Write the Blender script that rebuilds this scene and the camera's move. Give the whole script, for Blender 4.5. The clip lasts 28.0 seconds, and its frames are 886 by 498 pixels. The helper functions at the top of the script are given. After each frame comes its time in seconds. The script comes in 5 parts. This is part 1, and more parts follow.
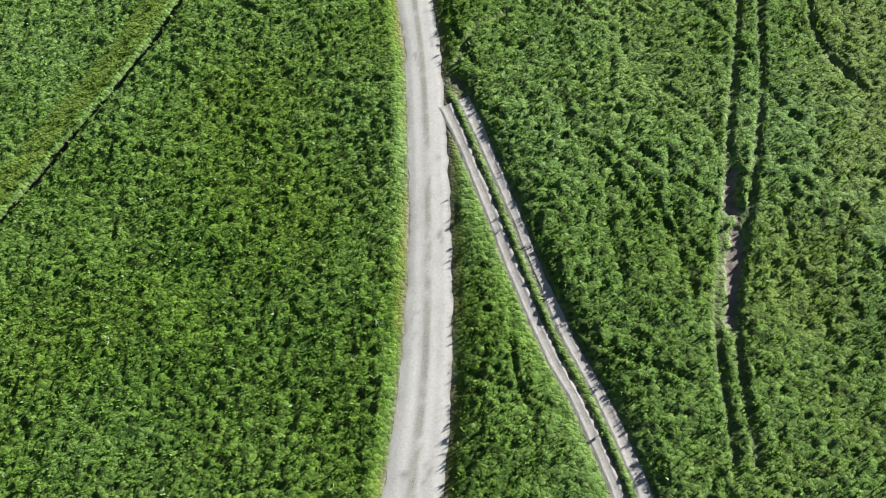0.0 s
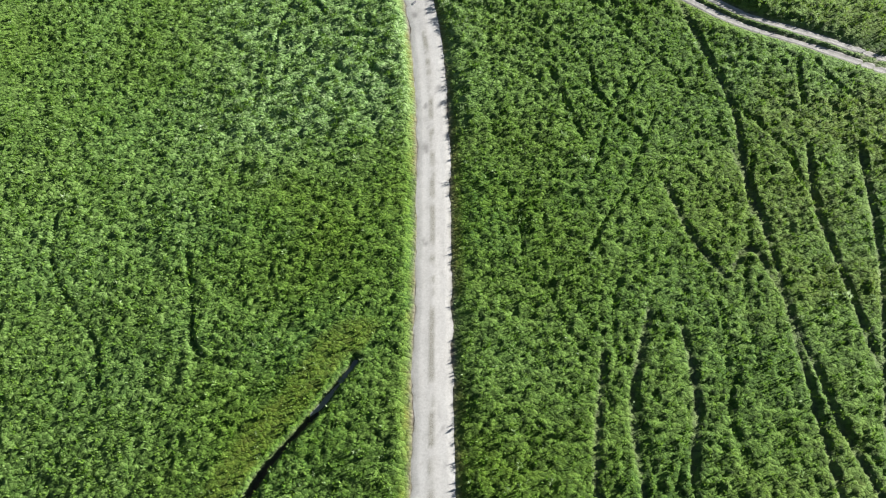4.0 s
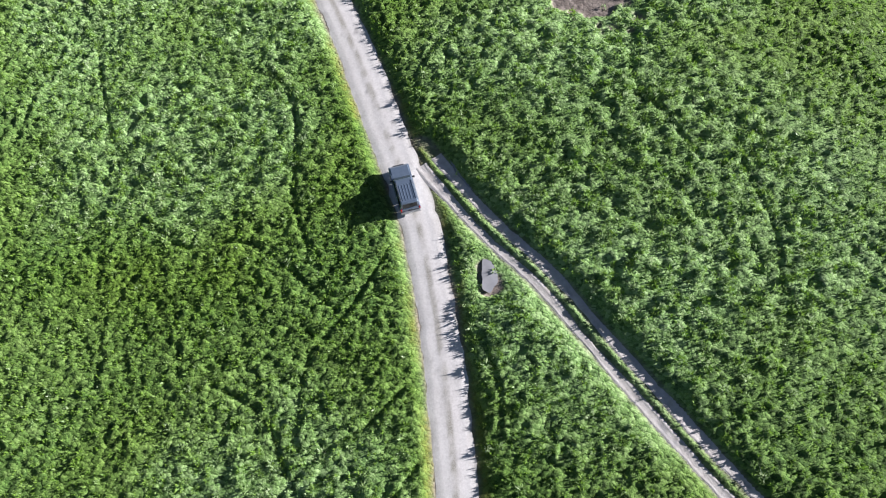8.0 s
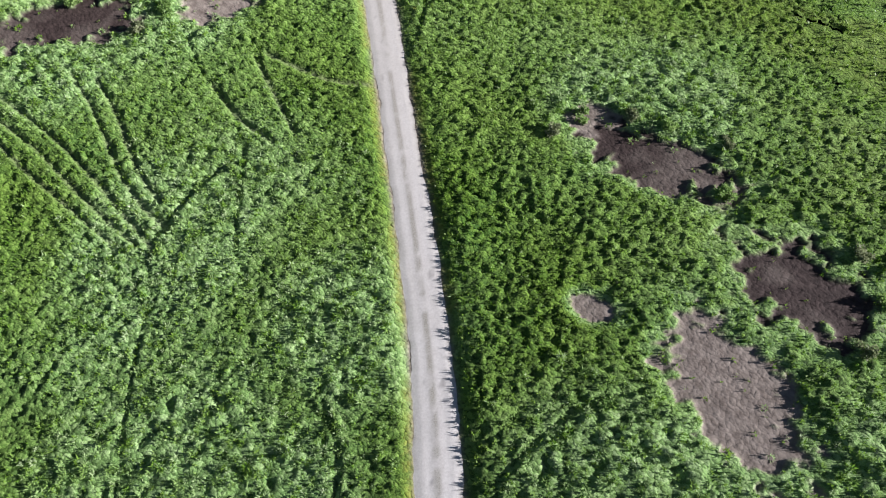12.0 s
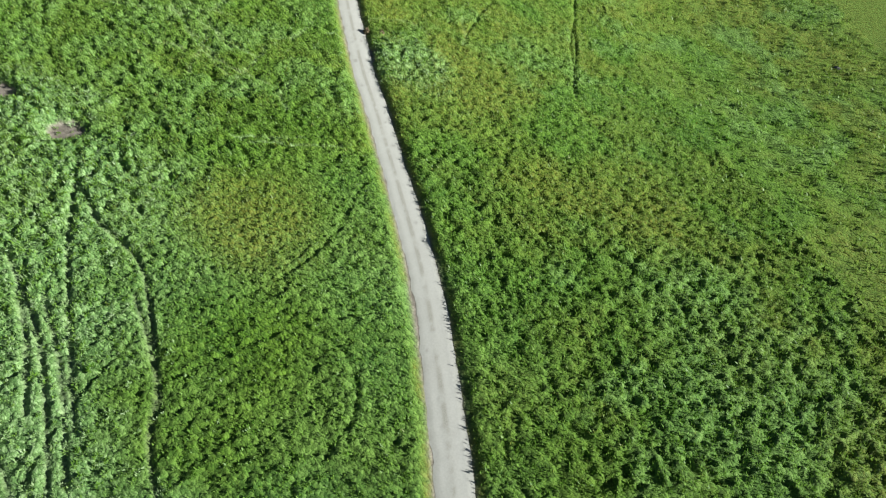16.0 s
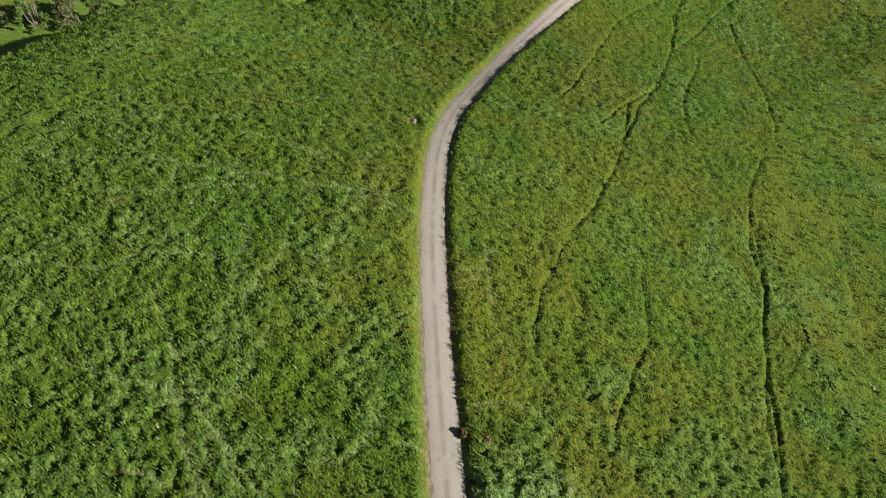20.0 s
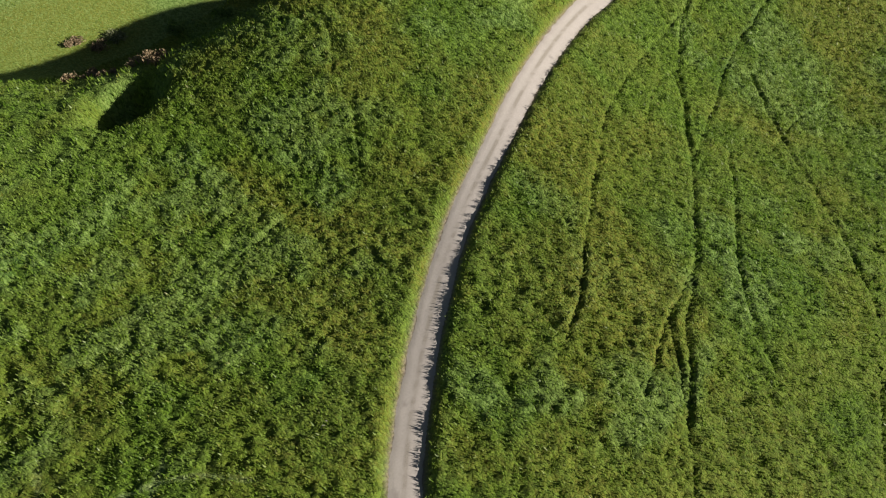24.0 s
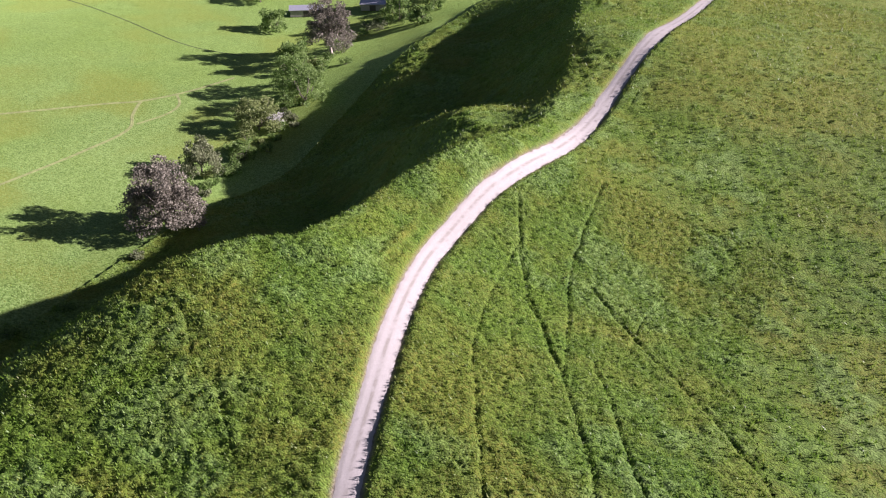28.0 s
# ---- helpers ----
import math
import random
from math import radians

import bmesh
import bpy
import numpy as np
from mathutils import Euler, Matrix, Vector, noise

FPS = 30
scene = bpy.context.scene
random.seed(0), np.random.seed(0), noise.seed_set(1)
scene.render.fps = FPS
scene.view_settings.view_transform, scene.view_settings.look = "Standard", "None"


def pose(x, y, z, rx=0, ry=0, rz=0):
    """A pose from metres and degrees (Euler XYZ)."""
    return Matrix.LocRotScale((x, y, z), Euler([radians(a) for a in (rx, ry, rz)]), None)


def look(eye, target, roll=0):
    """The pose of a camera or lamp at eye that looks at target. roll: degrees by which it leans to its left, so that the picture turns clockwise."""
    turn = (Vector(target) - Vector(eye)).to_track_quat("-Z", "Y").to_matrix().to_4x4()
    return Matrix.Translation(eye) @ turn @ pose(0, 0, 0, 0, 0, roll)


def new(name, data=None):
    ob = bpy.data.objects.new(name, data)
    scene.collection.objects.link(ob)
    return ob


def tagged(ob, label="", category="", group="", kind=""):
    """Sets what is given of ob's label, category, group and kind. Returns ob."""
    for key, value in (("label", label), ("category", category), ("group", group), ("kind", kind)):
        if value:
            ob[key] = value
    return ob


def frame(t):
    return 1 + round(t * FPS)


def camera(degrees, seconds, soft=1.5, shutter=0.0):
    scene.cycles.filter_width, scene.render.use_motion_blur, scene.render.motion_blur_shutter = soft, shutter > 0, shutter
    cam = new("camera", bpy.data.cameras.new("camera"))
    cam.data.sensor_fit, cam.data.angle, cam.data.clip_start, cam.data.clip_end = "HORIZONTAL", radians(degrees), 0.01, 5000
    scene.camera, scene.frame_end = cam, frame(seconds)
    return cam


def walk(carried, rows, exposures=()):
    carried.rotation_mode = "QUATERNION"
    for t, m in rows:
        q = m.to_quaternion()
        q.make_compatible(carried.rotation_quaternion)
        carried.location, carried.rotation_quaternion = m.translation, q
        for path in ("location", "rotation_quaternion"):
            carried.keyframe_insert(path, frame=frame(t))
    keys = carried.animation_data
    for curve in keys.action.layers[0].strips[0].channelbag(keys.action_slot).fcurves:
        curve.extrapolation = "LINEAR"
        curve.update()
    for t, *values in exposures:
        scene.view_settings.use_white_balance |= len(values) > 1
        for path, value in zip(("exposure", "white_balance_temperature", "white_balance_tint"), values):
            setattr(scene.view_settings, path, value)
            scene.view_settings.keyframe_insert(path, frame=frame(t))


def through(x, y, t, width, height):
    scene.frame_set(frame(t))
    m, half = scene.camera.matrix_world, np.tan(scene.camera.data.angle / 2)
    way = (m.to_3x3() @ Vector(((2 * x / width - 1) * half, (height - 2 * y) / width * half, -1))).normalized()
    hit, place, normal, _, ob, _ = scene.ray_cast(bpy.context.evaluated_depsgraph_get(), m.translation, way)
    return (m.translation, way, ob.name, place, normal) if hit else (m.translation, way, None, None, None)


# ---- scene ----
# ---- camera ----
cam = camera(65.6, 28.0, soft=1.1)
PATH = [
    (0, (0.00, -0.00, 49.97), (0.01, 8.23, 31.75), -2.51),
    (0.5, (0.28, 4.45, 50.25), (0.36, 12.88, 32.11), -1.89),
    (1, (0.63, 9.47, 50.56), (0.69, 18.14, 32.54), -1.69),
    (1.5, (0.75, 15.14, 51.06), (0.78, 24.21, 33.23), -0.71),
    (2, (1.09, 22.55, 51.76), (0.78, 31.77, 34.01), -0.70),
    (2.5, (1.08, 31.48, 53.17), (0.44, 41.00, 35.59), -0.35),
    (3, (1.05, 40.43, 53.60), (-0.05, 50.46, 36.33), -0.72),
    (3.5, (-0.37, 49.66, 53.75), (-1.54, 59.77, 36.53), 0.32),
    (5.5, (-5.11, 86.38, 56.79), (-6.05, 95.64, 39.09), -0.40),
    (6, (-6.53, 94.44, 56.38), (-7.64, 103.88, 38.78), 0.29),
    (6.5, (-8.11, 103.35, 56.40), (-9.65, 112.65, 38.77), 0.12),
    (7, (-9.98, 110.97, 56.15), (-11.82, 120.02, 38.42), 0.21),
    (7.5, (-11.67, 117.69, 55.96), (-13.76, 126.24, 38.00), 0.20),
    (8, (-13.16, 122.93, 55.88), (-15.42, 130.86, 37.66), -0.12),
    (8.5, (-14.68, 127.20, 55.83), (-16.97, 134.63, 37.41), -0.24),
    (9, (-15.79, 130.59, 55.62), (-18.22, 137.93, 37.18), -0.39),
    (9.5, (-17.43, 134.91, 55.69), (-20.03, 142.23, 37.27), -0.26),
    (10, (-18.84, 138.53, 55.76), (-21.54, 145.38, 37.17), -0.64),
    (10.5, (-20.40, 142.46, 55.81), (-23.40, 149.37, 37.28), -0.86),
    (11, (-22.62, 147.13, 55.75), (-26.10, 154.15, 37.35), -0.72),
    (11.5, (-24.49, 151.34, 55.50), (-28.76, 158.66, 37.38), -1.08),
    (12, (-26.70, 155.54, 55.36), (-31.71, 163.15, 37.55), -0.78),
    (12.5, (-29.26, 160.01, 55.38), (-35.03, 167.99, 37.97), -0.49),
    (13, (-32.15, 164.96, 55.22), (-38.73, 173.33, 38.29), -0.55),
    (13.5, (-35.36, 170.22, 55.37), (-42.60, 178.86, 38.84), -0.78),
    (15.5, (-53.49, 188.59, 53.46), (-62.49, 198.50, 38.60), 0.73),
    (16, (-59.40, 194.29, 53.77), (-68.95, 204.00, 39.12), 0.79),
    (16.5, (-65.45, 199.44, 54.01), (-75.33, 208.88, 39.40), 0.80),
    (17, (-70.46, 203.87, 54.22), (-80.81, 213.14, 39.83), 0.77),
    (17.5, (-75.43, 207.62, 54.35), (-86.35, 216.81, 40.34), 0.82),
    (18, (-80.76, 211.03, 54.65), (-92.13, 220.29, 41.05), 0.85),
    (18.5, (-86.56, 214.84, 54.93), (-98.20, 224.13, 41.57), 0.79),
    (19, (-91.80, 218.47, 55.08), (-103.70, 227.80, 41.99), 0.55),
    (19.5, (-97.29, 222.99, 55.65), (-109.36, 232.25, 42.67), 0.47),
    (20, (-104.12, 228.05, 56.19), (-116.28, 237.21, 43.21), 0.46),
    (20.5, (-111.58, 233.29, 56.73), (-123.67, 242.31, 43.60), 0.37),
    (21, (-119.66, 238.88, 57.20), (-131.53, 247.79, 43.80), 0.07),
    (21.5, (-127.27, 244.75, 57.53), (-138.82, 253.58, 43.80), 0.08),
    (22, (-134.67, 250.57, 57.94), (-145.89, 259.36, 43.91), -0.04),
    (22.5, (-142.55, 256.74, 58.61), (-153.32, 265.53, 44.23), -0.30),
    (24.5, (-164.16, 272.90, 61.14), (-172.13, 282.52, 45.52), -0.08),
    (25, (-163.90, 272.90, 61.24), (-172.12, 283.66, 46.52), 0.09),
    (25.5, (-163.58, 272.74, 61.30), (-171.99, 284.54, 47.51), 0.17),
    (26, (-163.51, 272.76, 61.49), (-172.01, 285.49, 48.62), 0.17),
    (26.5, (-163.46, 272.73, 61.58), (-171.90, 286.30, 49.55), 0.05),
    (27, (-163.50, 272.73, 61.43), (-171.82, 286.91, 50.04), -0.05),
    (27.5, (-163.64, 272.65, 61.48), (-171.76, 287.30, 50.55), -0.15),
    (28, (-163.68, 272.49, 61.34), (-171.58, 287.65, 50.96), -0.26),
]
walk(cam, [(t, look(eye, target, roll)) for t, eye, target, roll in PATH],
     exposures=[(0, 1.24, 5950, 8), (3.5, 1.24, 5950, 8), (6, 1.3, 5800, 16), (9, 1.46, 5700, 18), (11, 1.3, 5700, 18), (13, 1.12, 5800, 14), (15.5, 1.0, 5750, 0), (17, 0.86, 5900, 0), (18, 0.74, 6500, 8), (20, 0.34, 6800, 7), (21, 0.33, 7200, 18), (22.5, 0.24, 8000, 32), (24.5, 0.62, 6250, 12), (26, 0.74, 5900, 20), (27, 0.88, 5900, 20), (28, 1.1, 5950, 38)])

# ---- daylight ----
SUN_AZ, SUN_EL = radians(30), radians(20.5)      # azimuth from +x towards +y
world = bpy.data.worlds.new("sky")
scene.world = world
world.use_nodes = True
wn = world.node_tree
sky = wn.nodes.new("ShaderNodeTexSky")
sky.sky_type, sky.sun_disc = "NISHITA", False
sky.sun_elevation, sky.sun_rotation = SUN_EL, radians(90) - SUN_AZ
wn.links.new(sky.outputs[0], wn.nodes["Background"].inputs[0])
wn.nodes["Background"].inputs[1].default_value = 0.022
sun = new("sun", bpy.data.lights.new("sun", "SUN"))
sun.data.energy, sun.data.angle, sun.data.color = 5.0, radians(0.5), (1.0, 0.93, 0.82)
sun_way = Vector((math.cos(SUN_AZ) * math.cos(SUN_EL), math.sin(SUN_AZ) * math.cos(SUN_EL), math.sin(SUN_EL)))
sun.matrix_world = look(sun_way * 300, (0, 0, 0))

# ---- lie of the land: spot heights (x, y, z) and a smooth sheet through them ----
HEIGHTS_EAST = [
    (-144, 437, -2), (-143, 343, -9.3), (-134, 263, -1.2), (-120, 130, -0.1), (-116, 308, -14.6),
    (-113, 199, 2.6), (-82, 257, -7.3), (-80, 60, -4.1), (-79, 221, -0.9), (-67, 153, -1.6),
    (-60, 380, -12), (-60, -30, -3.8), (-55, 194, -0.9), (-35, 35, -3.3), (-32, 127, -1.9),
    (-20, 300, -10), (-14, 84, -0.5), (-12, 176, 2.2), (0, 230, -0.1), (1, 38, 0.3),
    (24, 94, 1.6), (60, -30, 3.7), (60, 150, 4), (70, 60, 4),
]
HEIGHTS_WEST = [
    (-468, 466, -10), (-372, 436, -22.9), (-371, 400, -24), (-359, 543, -19.9), (-334, 280, -25.2), (-326, 449, -28),
    (-316, 317, -27.5), (-299, 511, -11.0), (-298, 378, -28), (-290, 345, -31.5), (-283, 428, -27.5), (-280, 331, -29),
    (-280, 398, -28), (-273, 300, -12.5), (-266, 264, -3.5), (-284, 263, -10), (-302, 265, -21), (-270, 282, -5), (-284, 285, -12), (-302, 290, -24.5), (-272, 240, -8.5), (-275, 470, -11.6), (-270, 362, -27.1), (-265, 345, -20.3), (-263, 328, -12.5),
    (-262, 432, -10.4), (-260, 380, -19.8), (-257, 398, -21.6), (-255, 470, -5), (-251, 348, -10.3), (-250, 330, -1.0),
    (-246, 372, -11.6), (-243, 415, 2.0), (-241, 452, -3.8), (-238, 346, 1.0), (-238, 365, -3.9), (-236, 385, 0.5),
    (-226, 470, 6.5), (-224, 500, 9), (-228, 535, 11), (-230, 240, 1.9), (-228, 425, 5.5), (-222, 304, -1.2), (-222, 385, 6.2), (-222, 410, 4.8),
    (-220, 440, 3.1), (-216, 365, 3.2), (-209, 401, 3.5), (-199, 533, 9), (-184, 346, -4.4), (-182, 269, 4.7),
    (-180, 180, 6), (-179, 381, -6.8), (-161, 304, -2.3), (-155, 235, 4.8), (-152, 519, 8),
]
# the sharp rim above the creek gully, from south to north
RIM = [(-268, 296), (-252, 310), (-241, 328), (-233, 339.5), (-226, 344), (-224.5, 356), (-224.5, 368), (-219.5, 382), (-214.5, 398), (-212, 411), (-213, 425), (-216, 440), (-221, 460), (-228, 487), (-238, 525), (-250, 560)]
SPOTS = np.array(HEIGHTS_EAST + HEIGHTS_WEST, float)
SOFT = 30.0
_n = len(SPOTS)
_a = np.zeros((_n + 1, _n + 1))
_a[:_n, :_n] = np.sqrt((SPOTS[:, None, 0] - SPOTS[None, :, 0]) ** 2 + (SPOTS[:, None, 1] - SPOTS[None, :, 1]) ** 2 + SOFT ** 2)
_a[:_n, _n] = _a[_n, :_n] = 1
COEF = np.linalg.solve(_a, np.r_[SPOTS[:, 2], 0])


def land(x, y):
    """Height of the bare ground."""
    x, y = np.asarray(x, np.float64), np.asarray(y, np.float64)
    z = np.zeros(np.broadcast(x, y).shape) + COEF[-1]
    for (cx, cy, _), k in zip(SPOTS.tolist(), COEF.tolist()):
        d = k * np.sqrt((x - cx) ** 2 + (y - cy) ** 2 + SOFT ** 2)
        z = z + d
    far = np.clip((np.hypot((x + 150) / 1.2, y - 230) - 330) / 250, 0, 1)
    far = far * far * (3 - 2 * far)
    z = z * (1 - far) - 6 * far
    across = 0.85 * (np.interp(y, *zip(*((b, a) for a, b in RIM))) - x)
    below = np.maximum(0, across)

    def ease(a, b, v):
        t = np.clip((v - a) / (b - a), 0, 1)
        return t * t * (3 - 2 * t)

    north = ease(396, 430, y)
    z = z - (8.5 + 2 * north) * (1 - np.exp(-below / (9 + 11 * north))) * (1 - ease(14 + 10 * north, 48 + 8 * north, below)) * ease(300, 318, y) * (1 - ease(520, 565, y))
    z = z + (2.4 - 1.2 * north) * np.exp(-((across + 0.5) / (5.5 + 4 * north)) ** 2) * ease(318, 332, y) * (1 - ease(530, 565, y))      # the crest along the rim
    return z - 5.0 * np.exp(-np.hypot((x + 246.5) / 4.5, (y - 299) / 5.5) ** 4)      # the slip below the rim

# ---- numeric helpers ----
_tab = np.random.RandomState(7).permutation(1024)
_val = np.random.RandomState(8).rand(1024).astype(np.float32)


def hashed(i, j, seed=0):
    """A steady random number in 0..1 for each whole-numbered cell."""
    i, j = np.asarray(i, np.int32), np.asarray(j, np.int32)
    return _val[(_tab[(_tab[(i + 37 * seed) & 1023] + j) & 1023] + 131 * seed) & 1023]


def smooth(a, b, x):
    t = np.clip((x - a) / (b - a), 0, 1)
    return t * t * (3 - 2 * t)


def vnoise(x, y, size, seed=0):
    u, v = x / size, y / size
    i, j = np.floor(u), np.floor(v)
    a, b = u - i, v - j
    a, b = a * a * (3 - 2 * a), b * b * (3 - 2 * b)
    i, j = i.astype(np.int32), j.astype(np.int32)
    return (hashed(i, j, seed) * (1 - a) + hashed(i + 1, j, seed) * a) * (1 - b) + (hashed(i, j + 1, seed) * (1 - a) + hashed(i + 1, j + 1, seed) * a) * b


def fbm(x, y, size, seed=0, octaves=3):
    return sum(vnoise(x, y, size / 2 ** k, seed + k) * 0.5 ** k for k in range(octaves)) / sum(0.5 ** k for k in range(octaves))


def tufts(x, y, cell, seed=0, fat=0.0):
    """Rounded plant mounds of uneven size and height, 0..1."""
    u, v = x / cell, y / cell
    i0, j0 = np.floor(u).astype(np.int32), np.floor(v).astype(np.int32)
    best = np.zeros_like(u)
    for di in (-1, 0, 1):
        for dj in (-1, 0, 1):
            i, j = i0 + di, j0 + dj
            d2 = (u - i - hashed(i, j, seed)) ** 2 + (v - j - hashed(i, j, seed + 1)) ** 2
            r = 0.45 + fat + 0.45 * hashed(i, j, seed + 2)
            best = np.maximum(best, (0.45 + 0.55 * hashed(i, j, seed + 3)) * np.sqrt(np.clip(1 - d2 / r ** 2, 0, 1)))
    return best


def spline(points, step=0.5):
    """Evenly spaced places on a smooth line through the points."""
    p = np.array(points, float)
    p = np.vstack([2 * p[0] - p[1], p, 2 * p[-1] - p[-2]])
    out = []
    for a, b, c, d in zip(p, p[1:], p[2:], p[3:]):
        t = np.linspace(0, 1, 24, endpoint=False)[:, None]
        out.append(0.5 * (2 * b + (c - a) * t + (2 * a - 5 * b + 4 * c - d) * t ** 2 + (3 * b - a - 3 * c + d) * t ** 3))
    q = np.vstack(out + [p[-2:-1]])
    s = np.r_[0, np.cumsum(np.hypot(*np.diff(q, axis=0).T))]
    n = max(2, int(s[-1] / step) + 1)
    return np.stack([np.interp(np.linspace(0, s[-1], n), s, q[:, k]) for k in (0, 1)], 1)


def sheet(name, verts, quads, material, colours=None, shade=True):
    """One mesh object from arrays of places and four-sided faces."""
    me = bpy.data.meshes.new(name)
    verts, quads = np.ascontiguousarray(verts, np.float32), np.ascontiguousarray(quads, np.int32)
    k = quads.shape[1]
    me.vertices.add(len(verts))
    me.vertices.foreach_set("co", verts.ravel())
    me.loops.add(quads.size)
    me.loops.foreach_set("vertex_index", quads.ravel())
    me.polygons.add(len(quads))
    me.polygons.foreach_set("loop_start", np.arange(0, quads.size, k, dtype=np.int32))
    if shade:
        me.polygons.foreach_set("use_smooth", np.ones(len(quads), bool))
    if colours is not None:
        layer = me.color_attributes.new("zones", "FLOAT_COLOR", "POINT")
        layer.data.foreach_set("color", np.ascontiguousarray(colours, np.float32).ravel())
    me.materials.append(material)
    me.update(calc_edges=True)
    return new(name, me)


# ---- materials ----
def material(name, rough=0.8):
    m = bpy.data.materials.new(name)
    m.use_nodes = True
    nt = m.node_tree
    b = nt.nodes["Principled BSDF"]
    b.inputs["Roughness"].default_value = rough
    return m, nt, b


def node(nt, kind, **inputs):
    n = nt.nodes.new(kind)
    for k, v in inputs.items():
        n.inputs[k.replace("_", " ")].default_value = v
    return n


def noise_tex(nt, scale, detail=4.0, rough=0.55, coords="Object"):
    tc = nt.nodes.new("ShaderNodeTexCoord")
    n = node(nt, "ShaderNodeTexNoise", Scale=scale, Detail=detail, Roughness=rough)
    nt.links.new(tc.outputs[coords], n.inputs["Vector"])
    return n.outputs["Fac"]


def ramp(nt, fac, stops):
    r = nt.nodes.new("ShaderNodeValToRGB")
    while len(r.color_ramp.elements) < len(stops):
        r.color_ramp.elements.new(0.5)
    for e, (p, c) in zip(r.color_ramp.elements, stops):
        e.position, e.color = p, (*c, 1)
    nt.links.new(fac, r.inputs["Fac"])
    return r.outputs["Color"]


def mix(nt, fac, a, b, blend="MIX"):
    m = nt.nodes.new("ShaderNodeMix")
    m.data_type, m.blend_type = "RGBA", blend
    for socket, v in ((m.inputs[0], fac), (m.inputs[6], a), (m.inputs[7], b)):
        if isinstance(v, (int, float)):
            socket.default_value = v
        elif isinstance(v, tuple):
            socket.default_value = (*v, 1)
        else:
            nt.links.new(v, socket)
    return m.outputs[2]


def calc(nt, op, a, b):
    m = nt.nodes.new("ShaderNodeMath")
    m.operation = op
    for socket, v in zip(m.inputs, (a, b)):
        if isinstance(v, (int, float)):
            socket.default_value = v
        else:
            nt.links.new(v, socket)
    return m.outputs[0]


def bumped(nt, b, height, strength=0.5, distance=0.05):
    n = node(nt, "ShaderNodeBump", Strength=strength, Distance=distance)
    nt.links.new(height, n.inputs["Height"])
    nt.links.new(n.outputs["Normal"], b.inputs["Normal"])


def simple(name, colour, rough=0.6, metal=0.0, spread=0.12, scale=6.0, bump=0.0):
    """A plain surface with faint mottling."""
    m, nt, b = material(name, rough)
    b.inputs["Metallic"].default_value = metal
    dark = tuple(c * (1 - spread) for c in colour)
    light = tuple(min(1, c * (1 + spread)) for c in colour)
    fac = noise_tex(nt, scale)
    nt.links.new(ramp(nt, fac, [(0.3, dark), (0.7, light)]), b.inputs["Base Color"])
    if bump:
        bumped(nt, b, noise_tex(nt, scale * 6), 0.4, bump)
    return m


def zone_sockets(nt):
    at = nt.nodes.new("ShaderNodeAttribute")
    at.attribute_name = "zones"
    sep = nt.nodes.new("ShaderNodeSeparateColor")
    nt.links.new(at.outputs["Color"], sep.inputs[0])
    return sep.outputs[0], sep.outputs[1], sep.outputs[2], at.outputs["Alpha"]


